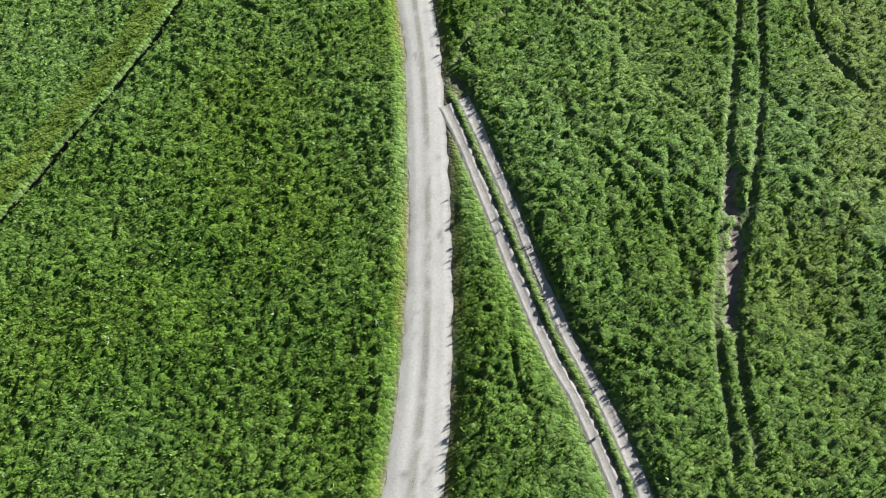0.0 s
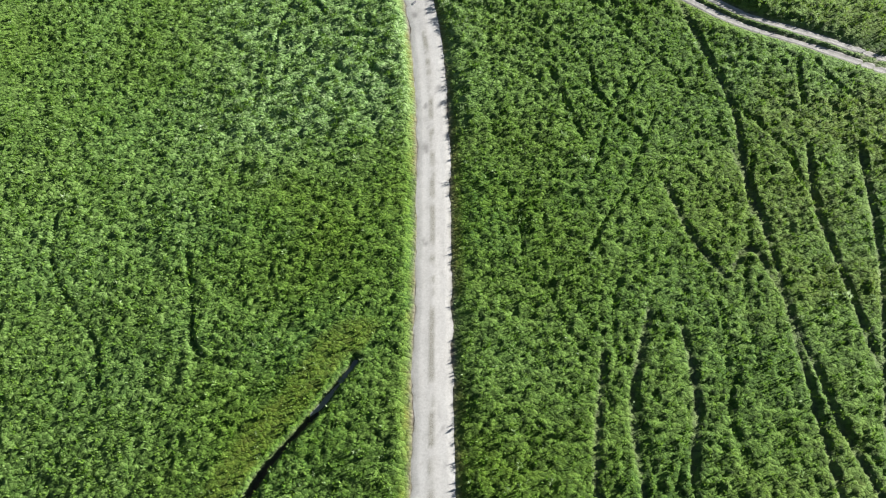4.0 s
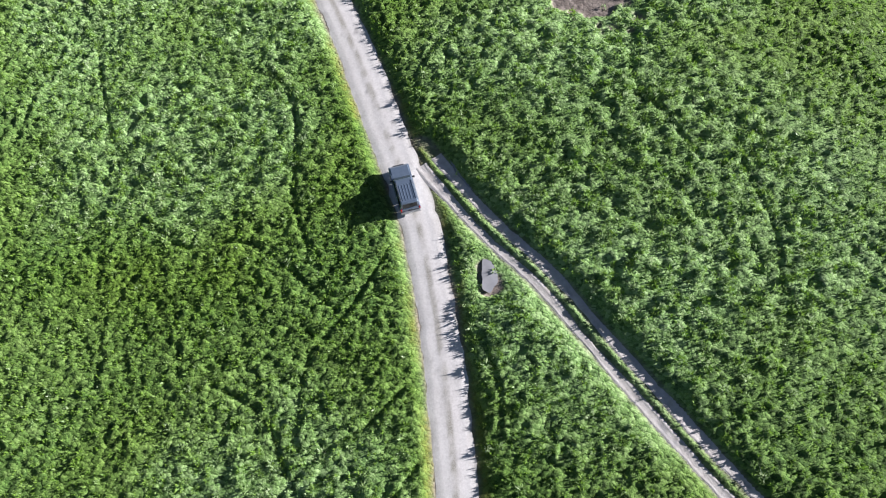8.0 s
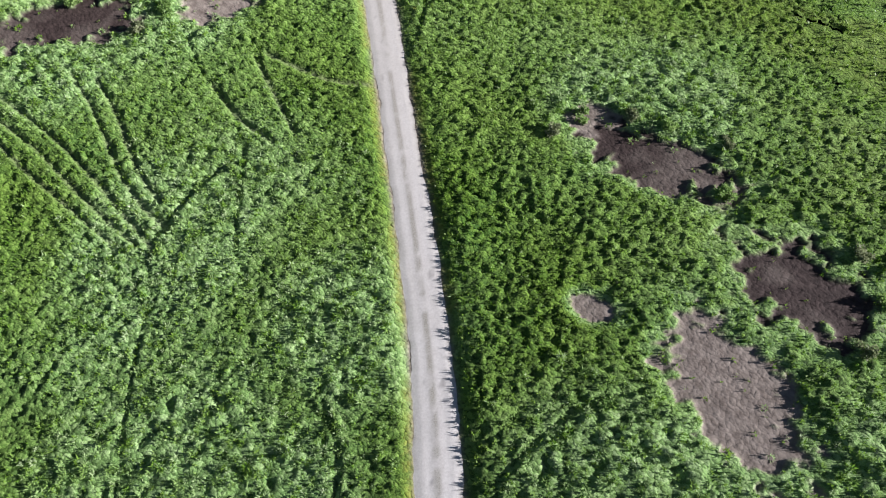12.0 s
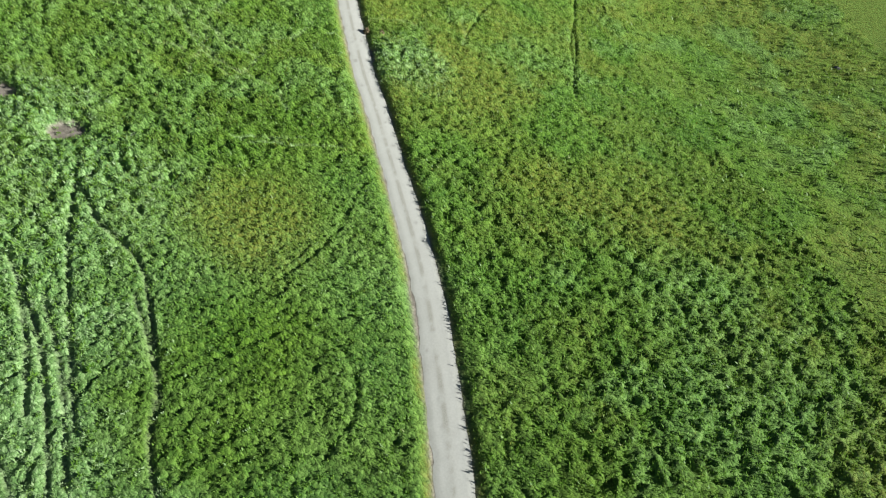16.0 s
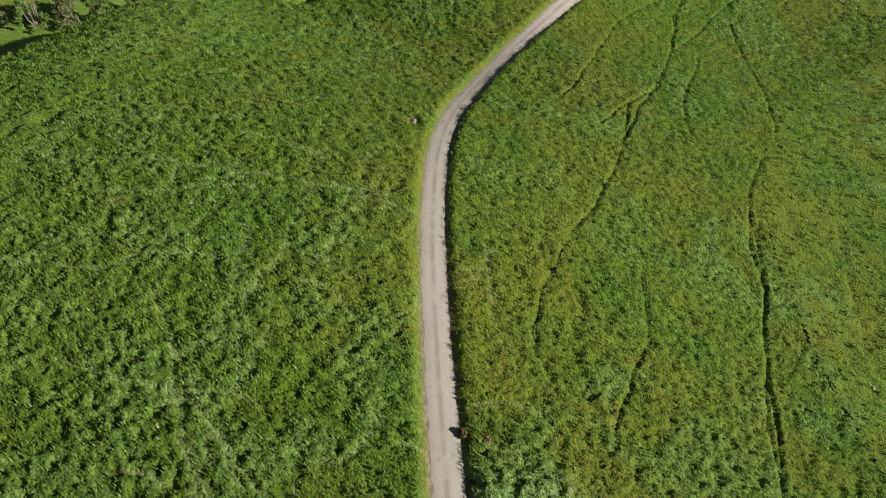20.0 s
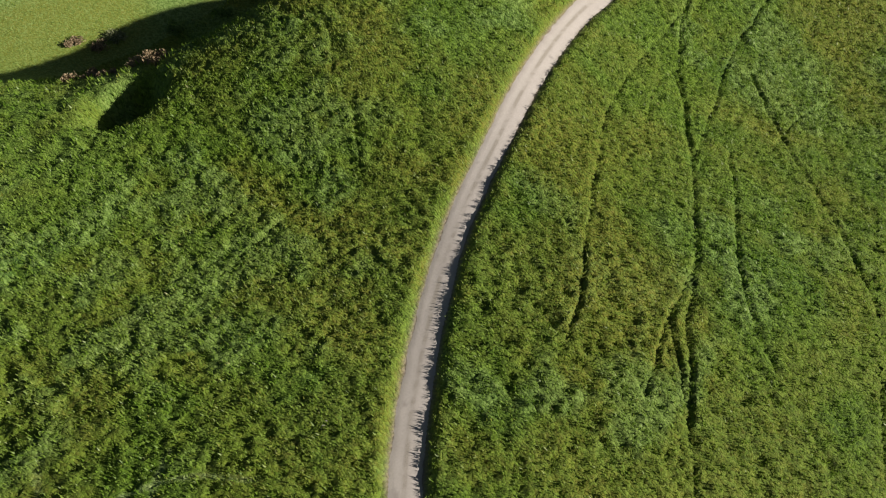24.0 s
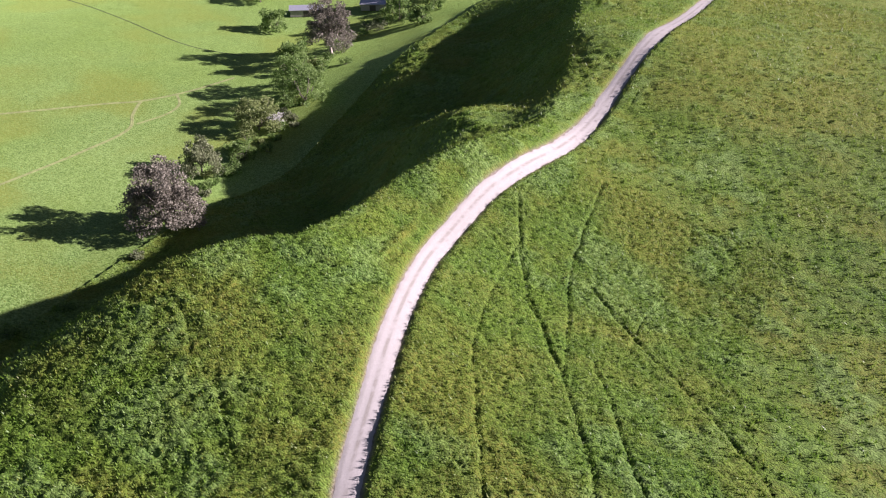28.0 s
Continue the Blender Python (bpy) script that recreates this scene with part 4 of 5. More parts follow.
WEEDS = "thick growth of broad-leaved weeds and tall grass"
for k, (x0, x1, y0, y1) in enumerate(((-46, 46, -14, 80), (-62, 46, 80, 150), (-135, 30, 150, 250))):
    leaves("weeds", WEEDS, x0, x1, y0, y1, 3.2, 5, 0.23, 0.08, 1.15, 0.16, 200 + k, lambda h, r: (1 - 0.85 * h) * (1 - 0.5 * r))
DOMES = "rounded clumps of pale grey-green weeds"
domes("weed_clumps", DOMES, -62, 46, 88, 150, 1.3, 24, 0.36, 230, lambda h, r: 0.05 + 0.95 * r)
domes("weed_clumps", DOMES, -150, 30, 150, 262, 1.3, 24, 0.36, 231, lambda h, r: r)
domes("weed_clumps", DOMES, -46, 40, -14, 88, 0.4, 18, 0.30, 232, lambda h, r: 0.1 + 0.9 * r)
HILL = "long green grass blades on the hillside"
leaves("grass_blades", HILL, -215, -20, 180, 330, 5.6, 4, 0.31, 0.05, 1.25, 0.28, 210, lambda h, r: h, 0.19, 0.15)
leaves("grass_blades", HILL, -300, -215, 200, 400, 4.4, 4, 0.34, 0.05, 1.25, 0.28, 211, lambda h, r: h, 0.19, 0.15)
leaves("grass_blades", HILL, -215, -95, 330, 400, 4.4, 4, 0.34, 0.05, 1.25, 0.28, 212, lambda h, r: h, 0.19, 0.15)

# sparser blades on the plainer sheet beside
full = {}
for key in ("z", "bare", "leafy", "dry", "hill", "rosette", "edge"):
    full[key] = np.zeros(beside.shape, np.float32)
    full[key][beside] = far_land[key]
fine, inside, full_z = broad, beside, full["z"]
leaves("weeds", WEEDS, -120, 50, 60, 250, 2.2, 5, 0.30, 0.10, 1.1, 0.2, 216, lambda h, r: 1 - h)
leaves("grass_blades", HILL, -300, -20, 180, 400, 1.0, 4, 0.46, 0.05, 1.25, 0.35, 214, lambda h, r: h, 0.22, 0.15)
leaves("grass_blades", HILL, -300, -95, 400, 560, 0.8, 4, 0.50, 0.05, 1.25, 0.4, 215, lambda h, r: h, 0.22, 0.15)

# short tufts over the valley meadow, beyond the fine sheet
rs = np.random.RandomState(220)
n = 34000
x, y = rs.uniform(-480, -285, n), rs.uniform(190, 600, n)
open_meadow = (x < -299) | (fbm(x, y, 3, 5) < 0.4)
x, y = x[open_meadow], y[open_meadow]
n = len(x)
turn, size = rs.rand(n) * 6.283, rs.uniform(0.2, 0.55, n)
root = np.stack([x, y, meadow(x, y)], 1)
d = np.stack([np.cos(turn) * 0.7, np.sin(turn) * 0.7, 0.5 + 0 * x], 1) * size[:, None]
w = np.stack([-np.sin(turn), np.cos(turn), 0 * x], 1) * size[:, None] * 0.4
col = np.repeat(np.stack([rs.uniform(0.4, 0.9, n), np.clip(smooth(0.2, 0.6, fbm(x, y, 30, 107)) * rs.uniform(0.2, 1.0, n), 0, 1), 0 * x, 1 + 0 * x], 1), 3, axis=0)
tagged(sheet("meadow_tufts", np.stack([root - w, root + w, root + d], 1).reshape(-1, 3), np.arange(3 * n).reshape(-1, 3), LEAF, col, shade=False), "short grazed tufts over the valley meadow", "grass", kind="stuff")


# ---- building helpers for things ----
def part(name, bm, mat, parent=None, label="", smooth_faces=False):
    """Links a bmesh as one mesh object, under a thing or a part."""
    me = bpy.data.meshes.new(name)
    bmesh.ops.recalc_face_normals(bm, faces=bm.faces[:])
    bm.to_mesh(me)
    bm.free()
    me.materials.append(mat)
    if smooth_faces:
        for p in me.polygons:
            p.use_smooth = True
    ob = new(name, me)
    ob.parent = parent
    return tagged(ob, label) if label else ob


def thing(name, m, label, category, group=""):
    ob = new(name)
    ob.matrix_world = m
    return tagged(ob, label, category, group)


def box(bm, x0, x1, y0, y1, z0, z1, top=(0, 0, 0, 0), bevel=0.0, segments=2):
    """A box; top = how far the upper face is drawn in at (x0, x1, y0, y1)."""
    a, b, c, d = top
    vs = [bm.verts.new(p) for p in ((x0, y0, z0), (x1, y0, z0), (x1, y1, z0), (x0, y1, z0), (x0 + a, y0 + c, z1), (x1 - b, y0 + c, z1), (x1 - b, y1 - d, z1), (x0 + a, y1 - d, z1))]
    fs = [bm.faces.new([vs[k] for k in f]) for f in ((3, 2, 1, 0), (4, 5, 6, 7), (0, 1, 5, 4), (1, 2, 6, 5), (2, 3, 7, 6), (3, 0, 4, 7))]
    if bevel:
        bmesh.ops.bevel(bm, geom=list({e for f in fs for e in f.edges}), offset=bevel, segments=segments, profile=0.6, affect="EDGES")
    return bm


def tube(bm, p, q, r0, r1, sides=7):
    """A tapered round bar from p to q."""
    p, q = Vector(p), Vector(q)
    d = (q - p).normalized()
    a = d.orthogonal().normalized()
    b = d.cross(a)
    rings = [[bm.verts.new(c + (a * math.cos(6.2832 * k / sides) + b * math.sin(6.2832 * k / sides)) * r) for k in range(sides)] for c, r in ((p, r0), (q, r1))]
    for k in range(sides):
        bm.faces.new((rings[0][k], rings[0][(k + 1) % sides], rings[1][(k + 1) % sides], rings[1][k]))
    bm.faces.new(rings[0][::-1])
    bm.faces.new(rings[1])


def lathe(bm, profile, sides=28, m=None):
    """A body turned about y from (radius, y) pairs."""
    rings = []
    for r, y in profile:
        rings.append([bm.verts.new((r * math.cos(6.2832 * k / sides), y, r * math.sin(6.2832 * k / sides))) for k in range(sides)])
    for a, b in zip(rings, rings[1:]):
        for k in range(sides):
            bm.faces.new((a[k], a[(k + 1) % sides], b[(k + 1) % sides], b[k]))
    bm.faces.new(rings[0])
    bm.faces.new(rings[-1])
    return bm


def on_land(x, y, turn=0.0, sink=0.0):
    """A pose standing on the ground there, turned about the upright."""
    return pose(x, y, float(land(x, y)) - sink, 0, 0, turn)


# ---- the off-road car on the gravel road ----
PAINT, pnt, pb = material("dark_blue_paint", 0.28)
nt_fac = noise_tex(pnt, 3.0, 4)
pnt.links.new(ramp(pnt, nt_fac, [(0.3, (0.125, 0.165, 0.225)), (0.7, (0.150, 0.195, 0.260))]), pb.inputs["Base Color"])
pb.inputs["Metallic"].default_value = 0.4
pb.inputs["Coat Weight"].default_value = 0.8
pb.inputs["Coat Roughness"].default_value = 0.08
GLASS = simple("tinted_glass", (0.012, 0.015, 0.018), 0.06, 0, 0.1)
SHIELD = simple("windscreen_glass", (0.035, 0.052, 0.052), 0.08, 0, 0.1)
TRIM = simple("grey_plastic_trim", (0.055, 0.056, 0.06), 0.6, 0, 0.2, 8)
SILVER = simple("silver_lower_body", (0.34, 0.35, 0.36), 0.4, 0.5, 0.12, 8)
RUBBER = simple("black_rubber", (0.018, 0.018, 0.018), 0.85, 0, 0.2, 10, 0.01)
ALLOY = simple("alloy_rim", (0.45, 0.46, 0.47), 0.35, 0.8, 0.1, 8)
RED = simple("red_lamp_lens", (0.35, 0.015, 0.012), 0.2, 0, 0.1)
CLEAR = simple("clear_lamp_lens", (0.55, 0.57, 0.58), 0.12, 0.3, 0.1)
PLATE = simple("plate_white", (0.6, 0.6, 0.58), 0.5)


def side_shell(bm, outline, half, crown=0.0, bevel=0.05):
    """A body from its side outline (x, z), as wide as 2 half, softened all round."""
    left = [bm.verts.new((x, half - crown * max(0, z - 0.9), z)) for x, z in outline]
    right = [bm.verts.new((x, -half + crown * max(0, z - 0.9), z)) for x, z in outline]
    bm.faces.new(left)
    bm.faces.new(right[::-1])
    n = len(outline)
    for k in range(n):
        bm.faces.new((left[k], right[k], right[(k + 1) % n], left[(k + 1) % n]))
    bmesh.ops.recalc_face_normals(bm, faces=bm.faces[:])
    edges = [e for e in bm.edges if e.calc_face_angle(0) > 0.2]
    bmesh.ops.bevel(bm, geom=edges, offset=bevel, segments=3, profile=0.6, affect="EDGES")
    return bm


def off_road_car(m):
    """A boxy five-door off-road car; x is ahead, z = 0 the road."""
    car = thing("off_road_car", m, "dark blue boxy off-road car with ribbed roof on the gravel road", "car")
    lower = [(-2.25, 0.42), (-2.28, 1.0), (-2.2, 1.06), (0.75, 1.08), (0.85, 1.10), (2.08, 1.0), (2.22, 0.86), (2.26, 0.45), (1.85, 0.40), (1.75, 0.62), (1.42, 0.78), (1.06, 0.62), (0.97, 0.38), (-0.92, 0.38), (-1.02, 0.62), (-1.38, 0.78), (-1.72, 0.62), (-1.82, 0.40)]
    body = part("body", side_shell(bmesh.new(), lower, 0.91, 0.0, 0.05), PAINT, car, "", True)
    part("bonnet", box(bmesh.new(), 0.90, 2.10, -0.84, 0.84, 0.98, 1.085, (0.02, 0.16, 0.06, 0.06), 0.035, 3), PAINT, body)
    cabin = part("cabin", box(bmesh.new(), -2.2, 0.93, -0.87, 0.87, 1.03, 1.76, (0.10, 0.62, 0.11, 0.11), 0.07, 3), PAINT, car, "", True)
    roof = part("roof", box(bmesh.new(), -2.04, 0.26, -0.72, 0.72, 1.745, 1.80, (0.06, 0.10, 0.06, 0.06), 0.02), PAINT, car)
    for k in range(5):
        y = -0.50 + 0.25 * k
        part("roof_rib", box(bmesh.new(), -1.85, -0.25, y - 0.035, y + 0.035, 1.79, 1.822, (0.04, 0.04, 0.015, 0.015), 0.008), PAINT, roof)
    for y in (-0.70, 0.70):
        rail = bmesh.new()
        tube(rail, (-1.8, y, 1.85), (0.0, y, 1.85), 0.022, 0.022)
        for x in (-1.75, -0.9, -0.05):
            tube(rail, (x, y, 1.76), (x, y, 1.85), 0.02, 0.02)
        part("roof_rail", rail, TRIM, roof)
    # glass: windscreen, rear window, sides
    bm = bmesh.new()
    vs = [bm.verts.new(p) for p in ((0.915, -0.74, 1.11), (0.915, 0.74, 1.11), (0.405, 0.66, 1.70), (0.405, -0.66, 1.70), (0.885, -0.74, 1.10), (0.885, 0.74, 1.10), (0.375, 0.66, 1.69), (0.375, -0.66, 1.69))]
    for f in ((0, 1, 2, 3), (7, 6, 5, 4), (0, 4, 5, 1), (1, 5, 6, 2), (2, 6, 7, 3), (3, 7, 4, 0)):
        bm.faces.new([vs[k] for k in f])
    part("windscreen", bm, SHIELD, cabin)
    part("rear_window", box(bmesh.new(), -2.215, -2.10, -0.66, 0.66, 1.16, 1.66, (0.085, 0, 0.06, 0.06), 0.015), GLASS, cabin)
    for side in (-1, 1):
        for x0, x1 in ((-1.98, -1.12), (-1.02, -0.22), (-0.14, 0.62)):
            bm = bmesh.new()
            y0, y1 = side * 0.868, side * 0.785
            far = x1 if x1 < 0.5 else 0.30
            vs = [bm.verts.new(p) for p in ((x0, y0, 1.14), (x1, y0, 1.14), (far, y1, 1.66), (x0 + 0.02, y1, 1.66), (x0, y0 - side * 0.05, 1.14), (x1, y0 - side * 0.05, 1.14), (far, y1 - side * 0.05, 1.66), (x0 + 0.02, y1 - side * 0.05, 1.66))]
            for f in ((0, 1, 2, 3), (7, 6, 5, 4), (0, 4, 5, 1), (1, 5, 6, 2), (2, 6, 7, 3), (3, 7, 4, 0)):
                bm.faces.new([vs[k] for k in f])
            part("side_window", bm, GLASS, cabin)
        mirror = part("mirror", box(bmesh.new(), 0.56, 0.72, side * 1.0 - 0.12, side * 1.0 + 0.10, 1.12, 1.30, (0.03, 0.03, 0.02, 0.02), 0.03, 3), TRIM, body)
        arm = bmesh.new()
        tube(arm, (0.64, side * 0.86, 1.14), (0.64, side * 0.95, 1.18), 0.03, 0.03)
        part("arm", arm, TRIM, mirror)
        part("sill", box(bmesh.new(), -0.95, 1.0, side * 0.88 - 0.05, side * 0.88 + 0.05, 0.34, 0.47, (0, 0, 0.01, 0.01), 0.02), SILVER, body)
        part("headlight", box(bmesh.new(), 2.13, 2.27, side * 0.70 - 0.15, side * 0.70 + 0.15, 0.72, 0.92, (0, 0.05, 0.01, 0.01), 0.02), CLEAR, body)
        part("tail_light", box(bmesh.new(), -2.31, -2.18, side * 0.80 - 0.07, side * 0.80 + 0.07, 0.72, 1.05, (0, 0, 0.01, 0.01), 0.015), RED, body)
    part("grille", box(bmesh.new(), 2.20, 2.285, -0.50, 0.50, 0.70, 0.90, (0, 0, 0, 0), 0.015), TRIM, body)
    part("front_bumper", box(bmesh.new(), 2.12, 2.36, -0.90, 0.90, 0.40, 0.64, (0, 0.06, 0.03, 0.03), 0.05, 3), SILVER, body)
    part("rear_bumper", box(bmesh.new(), -2.40, -2.15, -0.88, 0.88, 0.42, 0.66, (0.04, 0, 0.03, 0.03), 0.05, 3), SILVER, body)
    part("number_plate", box(bmesh.new(), -2.415, -2.395, -0.20, 0.20, 0.47, 0.58), PLATE, body)
    part("tailgate_handle", box(bmesh.new(), -2.315, -2.27, -0.16, 0.16, 0.90, 0.96, (0, 0, 0, 0), 0.01), TRIM, body)
    wiper = bmesh.new()
    tube(wiper, (0.90, -0.55, 1.13), (0.66, 0.05, 1.42), 0.012, 0.008)
    part("wiper", wiper, RUBBER, body)
    for x in (-1.38, 1.42):
        for side in (-1, 1):
            wheel = new("wheel")
            wheel.parent = car
            wheel.location = (x, side * 0.79, 0.37)
            part("tyre", lathe(bmesh.new(), [(0.22, -0.10), (0.33, -0.12), (0.365, -0.09), (0.37, 0), (0.365, 0.09), (0.33, 0.12), (0.22, 0.10)]), RUBBER, wheel, "", True)
            part("rim", lathe(bmesh.new(), [(0.05, -0.105), (0.215, -0.10), (0.225, -0.06), (0.225, 0.06), (0.215, 0.10), (0.05, 0.105)], 20), ALLOY, wheel)
    return car


off_road_car(pose(-25.1, 151.9, float(land(-25.1, 151.9)) + 0.02, 0, 0, 121) @ Matrix.Scale(1.06, 4))

# ---- trees, shrubs ----
BARK = simple("grey_bark", (0.24, 0.205, 0.175), 0.9, 0, 0.3, 2.0, 0.04)
PALE_BARK = simple("pale_gum_bark", (0.42, 0.37, 0.32), 0.85, 0, 0.3, 1.5, 0.03)
GUM_LEAF = leaf_material("gum_leaf", (0.12, 0.115, 0.085), (0.33, 0.310, 0.240), 0.6, 0.3)
GREEN_LEAF = leaf_material("green_leaf", (0.100, 0.190, 0.040), (0.310, 0.440, 0.140), 0.5, 0.5)
OLIVE_LEAF = leaf_material("olive_leaf", (0.15, 0.20, 0.055), (0.38, 0.45, 0.18), 0.5, 0.4)
WILLOW_LEAF = leaf_material("willow_leaf", (0.13, 0.17, 0.07), (0.31, 0.34, 0.19), 0.5, 0.4)
GORSE_LEAF = leaf_material("gorse_leaf", (0.11, 0.085, 0.045), (0.33, 0.26, 0.16), 0.7, 0.1)


def crown(name, centres, radii, per, size, mat, parent, rs, droop=0.0):
    """Many small leaves in uneven clumps about the given places."""
    n = len(centres) * per
    c = np.repeat(np.array(centres, float), per, axis=0)
    r = np.repeat(np.array(radii, float), per)
    d = rs.normal(size=(n, 3))
    d /= np.linalg.norm(d, axis=1)[:, None]
    p = c + d * (r * rs.uniform(0.45, 1.0, n) ** 0.6)[:, None] * (1, 1, 0.75)
    p[:, 2] -= droop * rs.rand(n) * r
    a = rs.normal(size=(n, 3)) + d * 0.6
    a[:, 2] -= droop
    a /= np.linalg.norm(a, axis=1)[:, None]
    w = np.cross(a, rs.normal(size=(n, 3)))
    w /= np.linalg.norm(w, axis=1)[:, None] + 1e-6
    s = (size * rs.uniform(0.6, 1.4, n))[:, None]
    quad = np.stack([p, p + a * s * 0.5 + w * s * 0.3, p + a * s, p + a * s * 0.5 - w * s * 0.3], 1).reshape(-1, 3)
    clump = np.repeat(rs.uniform(0, 0.6, len(centres)), per)
    tint = np.clip(clump + rs.uniform(0, 0.6, n), 0, 1)
    col = np.repeat(np.stack([tint, tint, tint, tint], 1), 4, axis=0)
    ob = sheet(name, quad, np.arange(n * 4).reshape(-1, 4), mat, col, shade=False)
    ob.parent = parent
    return ob


def tree(name, label, x, y, height, spread, leaf, bark, seed, clumps=60, per=70, size=0.5, low=0.3, droop=0.0, category="tree", sink=0.2):
    """A tapered trunk that forks into limbs, and a crown of leaf clumps about their ends."""
    rs = np.random.RandomState(seed)
    t = thing(name, on_land(x, y, rs.uniform(0, 360), sink), label, category)
    bm = bmesh.new()
    fork = Vector((rs.uniform(-0.3, 0.3), rs.uniform(-0.3, 0.3), height * low))
    r0 = height * 0.028
    tube(bm, (0, 0, -0.3), fork * 0.5 + Vector((0.1, 0, 0)), r0 * 1.35, r0, 9)
    tube(bm, fork * 0.5 + Vector((0.1, 0, 0)), fork, r0, r0 * 0.8, 9)
    part("trunk", bm, bark, t)
    ends = []
    limbs = max(4, clumps // 8)
    for k in range(limbs):
        a = 6.2832 * k / limbs + rs.uniform(-0.4, 0.4)
        out = spread * rs.uniform(0.35, 0.75)
        knee = fork + Vector((math.cos(a) * out * 0.5, math.sin(a) * out * 0.5, height * rs.uniform(0.15, 0.3)))
        tip = Vector((math.cos(a) * out, math.sin(a) * out, height * rs.uniform(0.55, 0.9)))
        bm = bmesh.new()
        tube(bm, fork, knee, r0 * 0.5, r0 * 0.3, 6)
        tube(bm, knee, tip, r0 * 0.3, r0 * 0.1, 6)
        for _ in range(3):
            twig = tip + Vector((rs.uniform(-1, 1), rs.uniform(-1, 1), rs.uniform(-0.2, 0.8))) * spread * 0.25
            tube(bm, knee.lerp(tip, rs.uniform(0.4, 1.0)), twig, r0 * 0.14, r0 * 0.04, 5)
            ends.append(twig)
        part("limb", bm, bark, t)
        ends.append(tip)
    centres, radii = [], []
    for k in range(clumps):
        e = ends[k % len(ends)]
        a, b = rs.uniform(0, 6.2832), math.sqrt(rs.rand()) * spread
        z = height * (low + (1 - low) * rs.uniform(0.15, 1.0) * math.sqrt(max(0.05, 1 - (b / spread) ** 2)))
        c = Vector((math.cos(a) * b, math.sin(a) * b, z)) if k % 3 else e
        centres.append(tuple(c))
        radii.append(spread * rs.uniform(0.12, 0.24))
    crown("crown", centres, radii, per, size, leaf, t, rs, droop)
    return t


def shrub(name, label, x, y, height, spread, leaf, seed, clumps=14, per=60, size=0.3, category="shrub"):
    """A low bush: several stems from the ground and a ragged crown."""
    rs = np.random.RandomState(seed)
    t = thing(name, on_land(x, y, rs.uniform(0, 360), 0.05), label, category)
    bm = bmesh.new()
    centres, radii = [], []
    for k in range(clumps):
        a, b = rs.uniform(0, 6.2832), math.sqrt(rs.rand()) * spread * 0.8
        c = (math.cos(a) * b, math.sin(a) * b, height * rs.uniform(0.3, 0.85))
        centres.append(c)
        radii.append(spread * rs.uniform(0.2, 0.4))
        if k % 2 == 0:
            tube(bm, (c[0] * 0.15, c[1] * 0.15, -0.1), c, 0.05, 0.02, 5)
    part("stems", bm, BARK, t)
    crown("crown", centres, radii, per, size, leaf, t, rs)
    return t


tree("gum_tree", "large gum tree with sparse brownish-grey crown beside the creek", -301.5, 379.5, 17, 9.6, GUM_LEAF, PALE_BARK, 301, 170, 130, 0.55, 0.12)
tree("gum_tree", "tall gum tree with brownish crown and pale limbs by the creek", -341, 511, 24, 9.5, GUM_LEAF, PALE_BARK, 302, 150, 120, 0.6, 0.2)
tree("olive_tree", "rounded yellow-green tree at the creek edge", -327, 446, 11, 8.5, OLIVE_LEAF, BARK, 303, 80, 90, 0.6, 0.1)
tree("creek_tree", "bright green leafy tree on the creek bank", -321, 466, 14, 9.0, GREEN_LEAF, BARK, 304, 80, 80, 0.6, 0.15)
tree("creek_tree", "bright green leafy tree on the creek bank", -332, 474, 14, 8.5, GREEN_LEAF, BARK, 305, 80, 80, 0.6, 0.15)
tree("willow_tree", "pale weeping willow beside the creek", -321.5, 412, 12, 6.5, WILLOW_LEAF, BARK, 306, 70, 90, 0.6, 0.25, 1.6)
tree("creek_tree", "dark green bushy tree beside the creek", -318.5, 428, 7, 4.2, GREEN_LEAF, BARK, 307, 50, 70, 0.5, 0.12)
tree("creek_tree", "dark green bushy tree in the valley bottom", -346, 492, 12, 7.5, GREEN_LEAF, BARK, 308, 80, 70, 0.7, 0.15)
for k, (x, y, h, s) in enumerate(((-334, 556, 12, 7), (-324, 570, 11, 6), (-318, 548, 8, 5), (-345, 585, 13, 7), (-330, 590, 12, 7), (-388, 531, 10, 6), (-420, 560, 12, 8))):
    tree("creek_tree", "bright green leafy tree in the valley bottom", x, y, h, s, GREEN_LEAF, BARK, 320 + k, 60, 60, 0.8, 0.12)
for k, (x, y, h, s) in enumerate(((-309, 401, 2.2, 2.2), (-313, 408, 2.6, 2.4), (-303, 388, 2.0, 2.0), (-298, 366, 1.8, 2.0), (-315, 436, 3.0, 2.6), (-318, 443, 2.4, 2.4), (-322, 455, 3.0, 2.6), (-297, 345, 1.6, 2.2), (-301, 334, 1.8, 2.4), (-306, 322, 1.6, 2.4), (-330, 483, 3.2, 3.0), (-326, 500, 3.0, 2.8), (-316, 452, 2.0, 2.4), (-336, 498, 3.5, 3.2))):
    shrub("creek_shrub", "low green shrub along the creek", x, y, h, s, GREEN_LEAF if k % 3 else WILLOW_LEAF, 340 + k, 14, 50, 0.45)
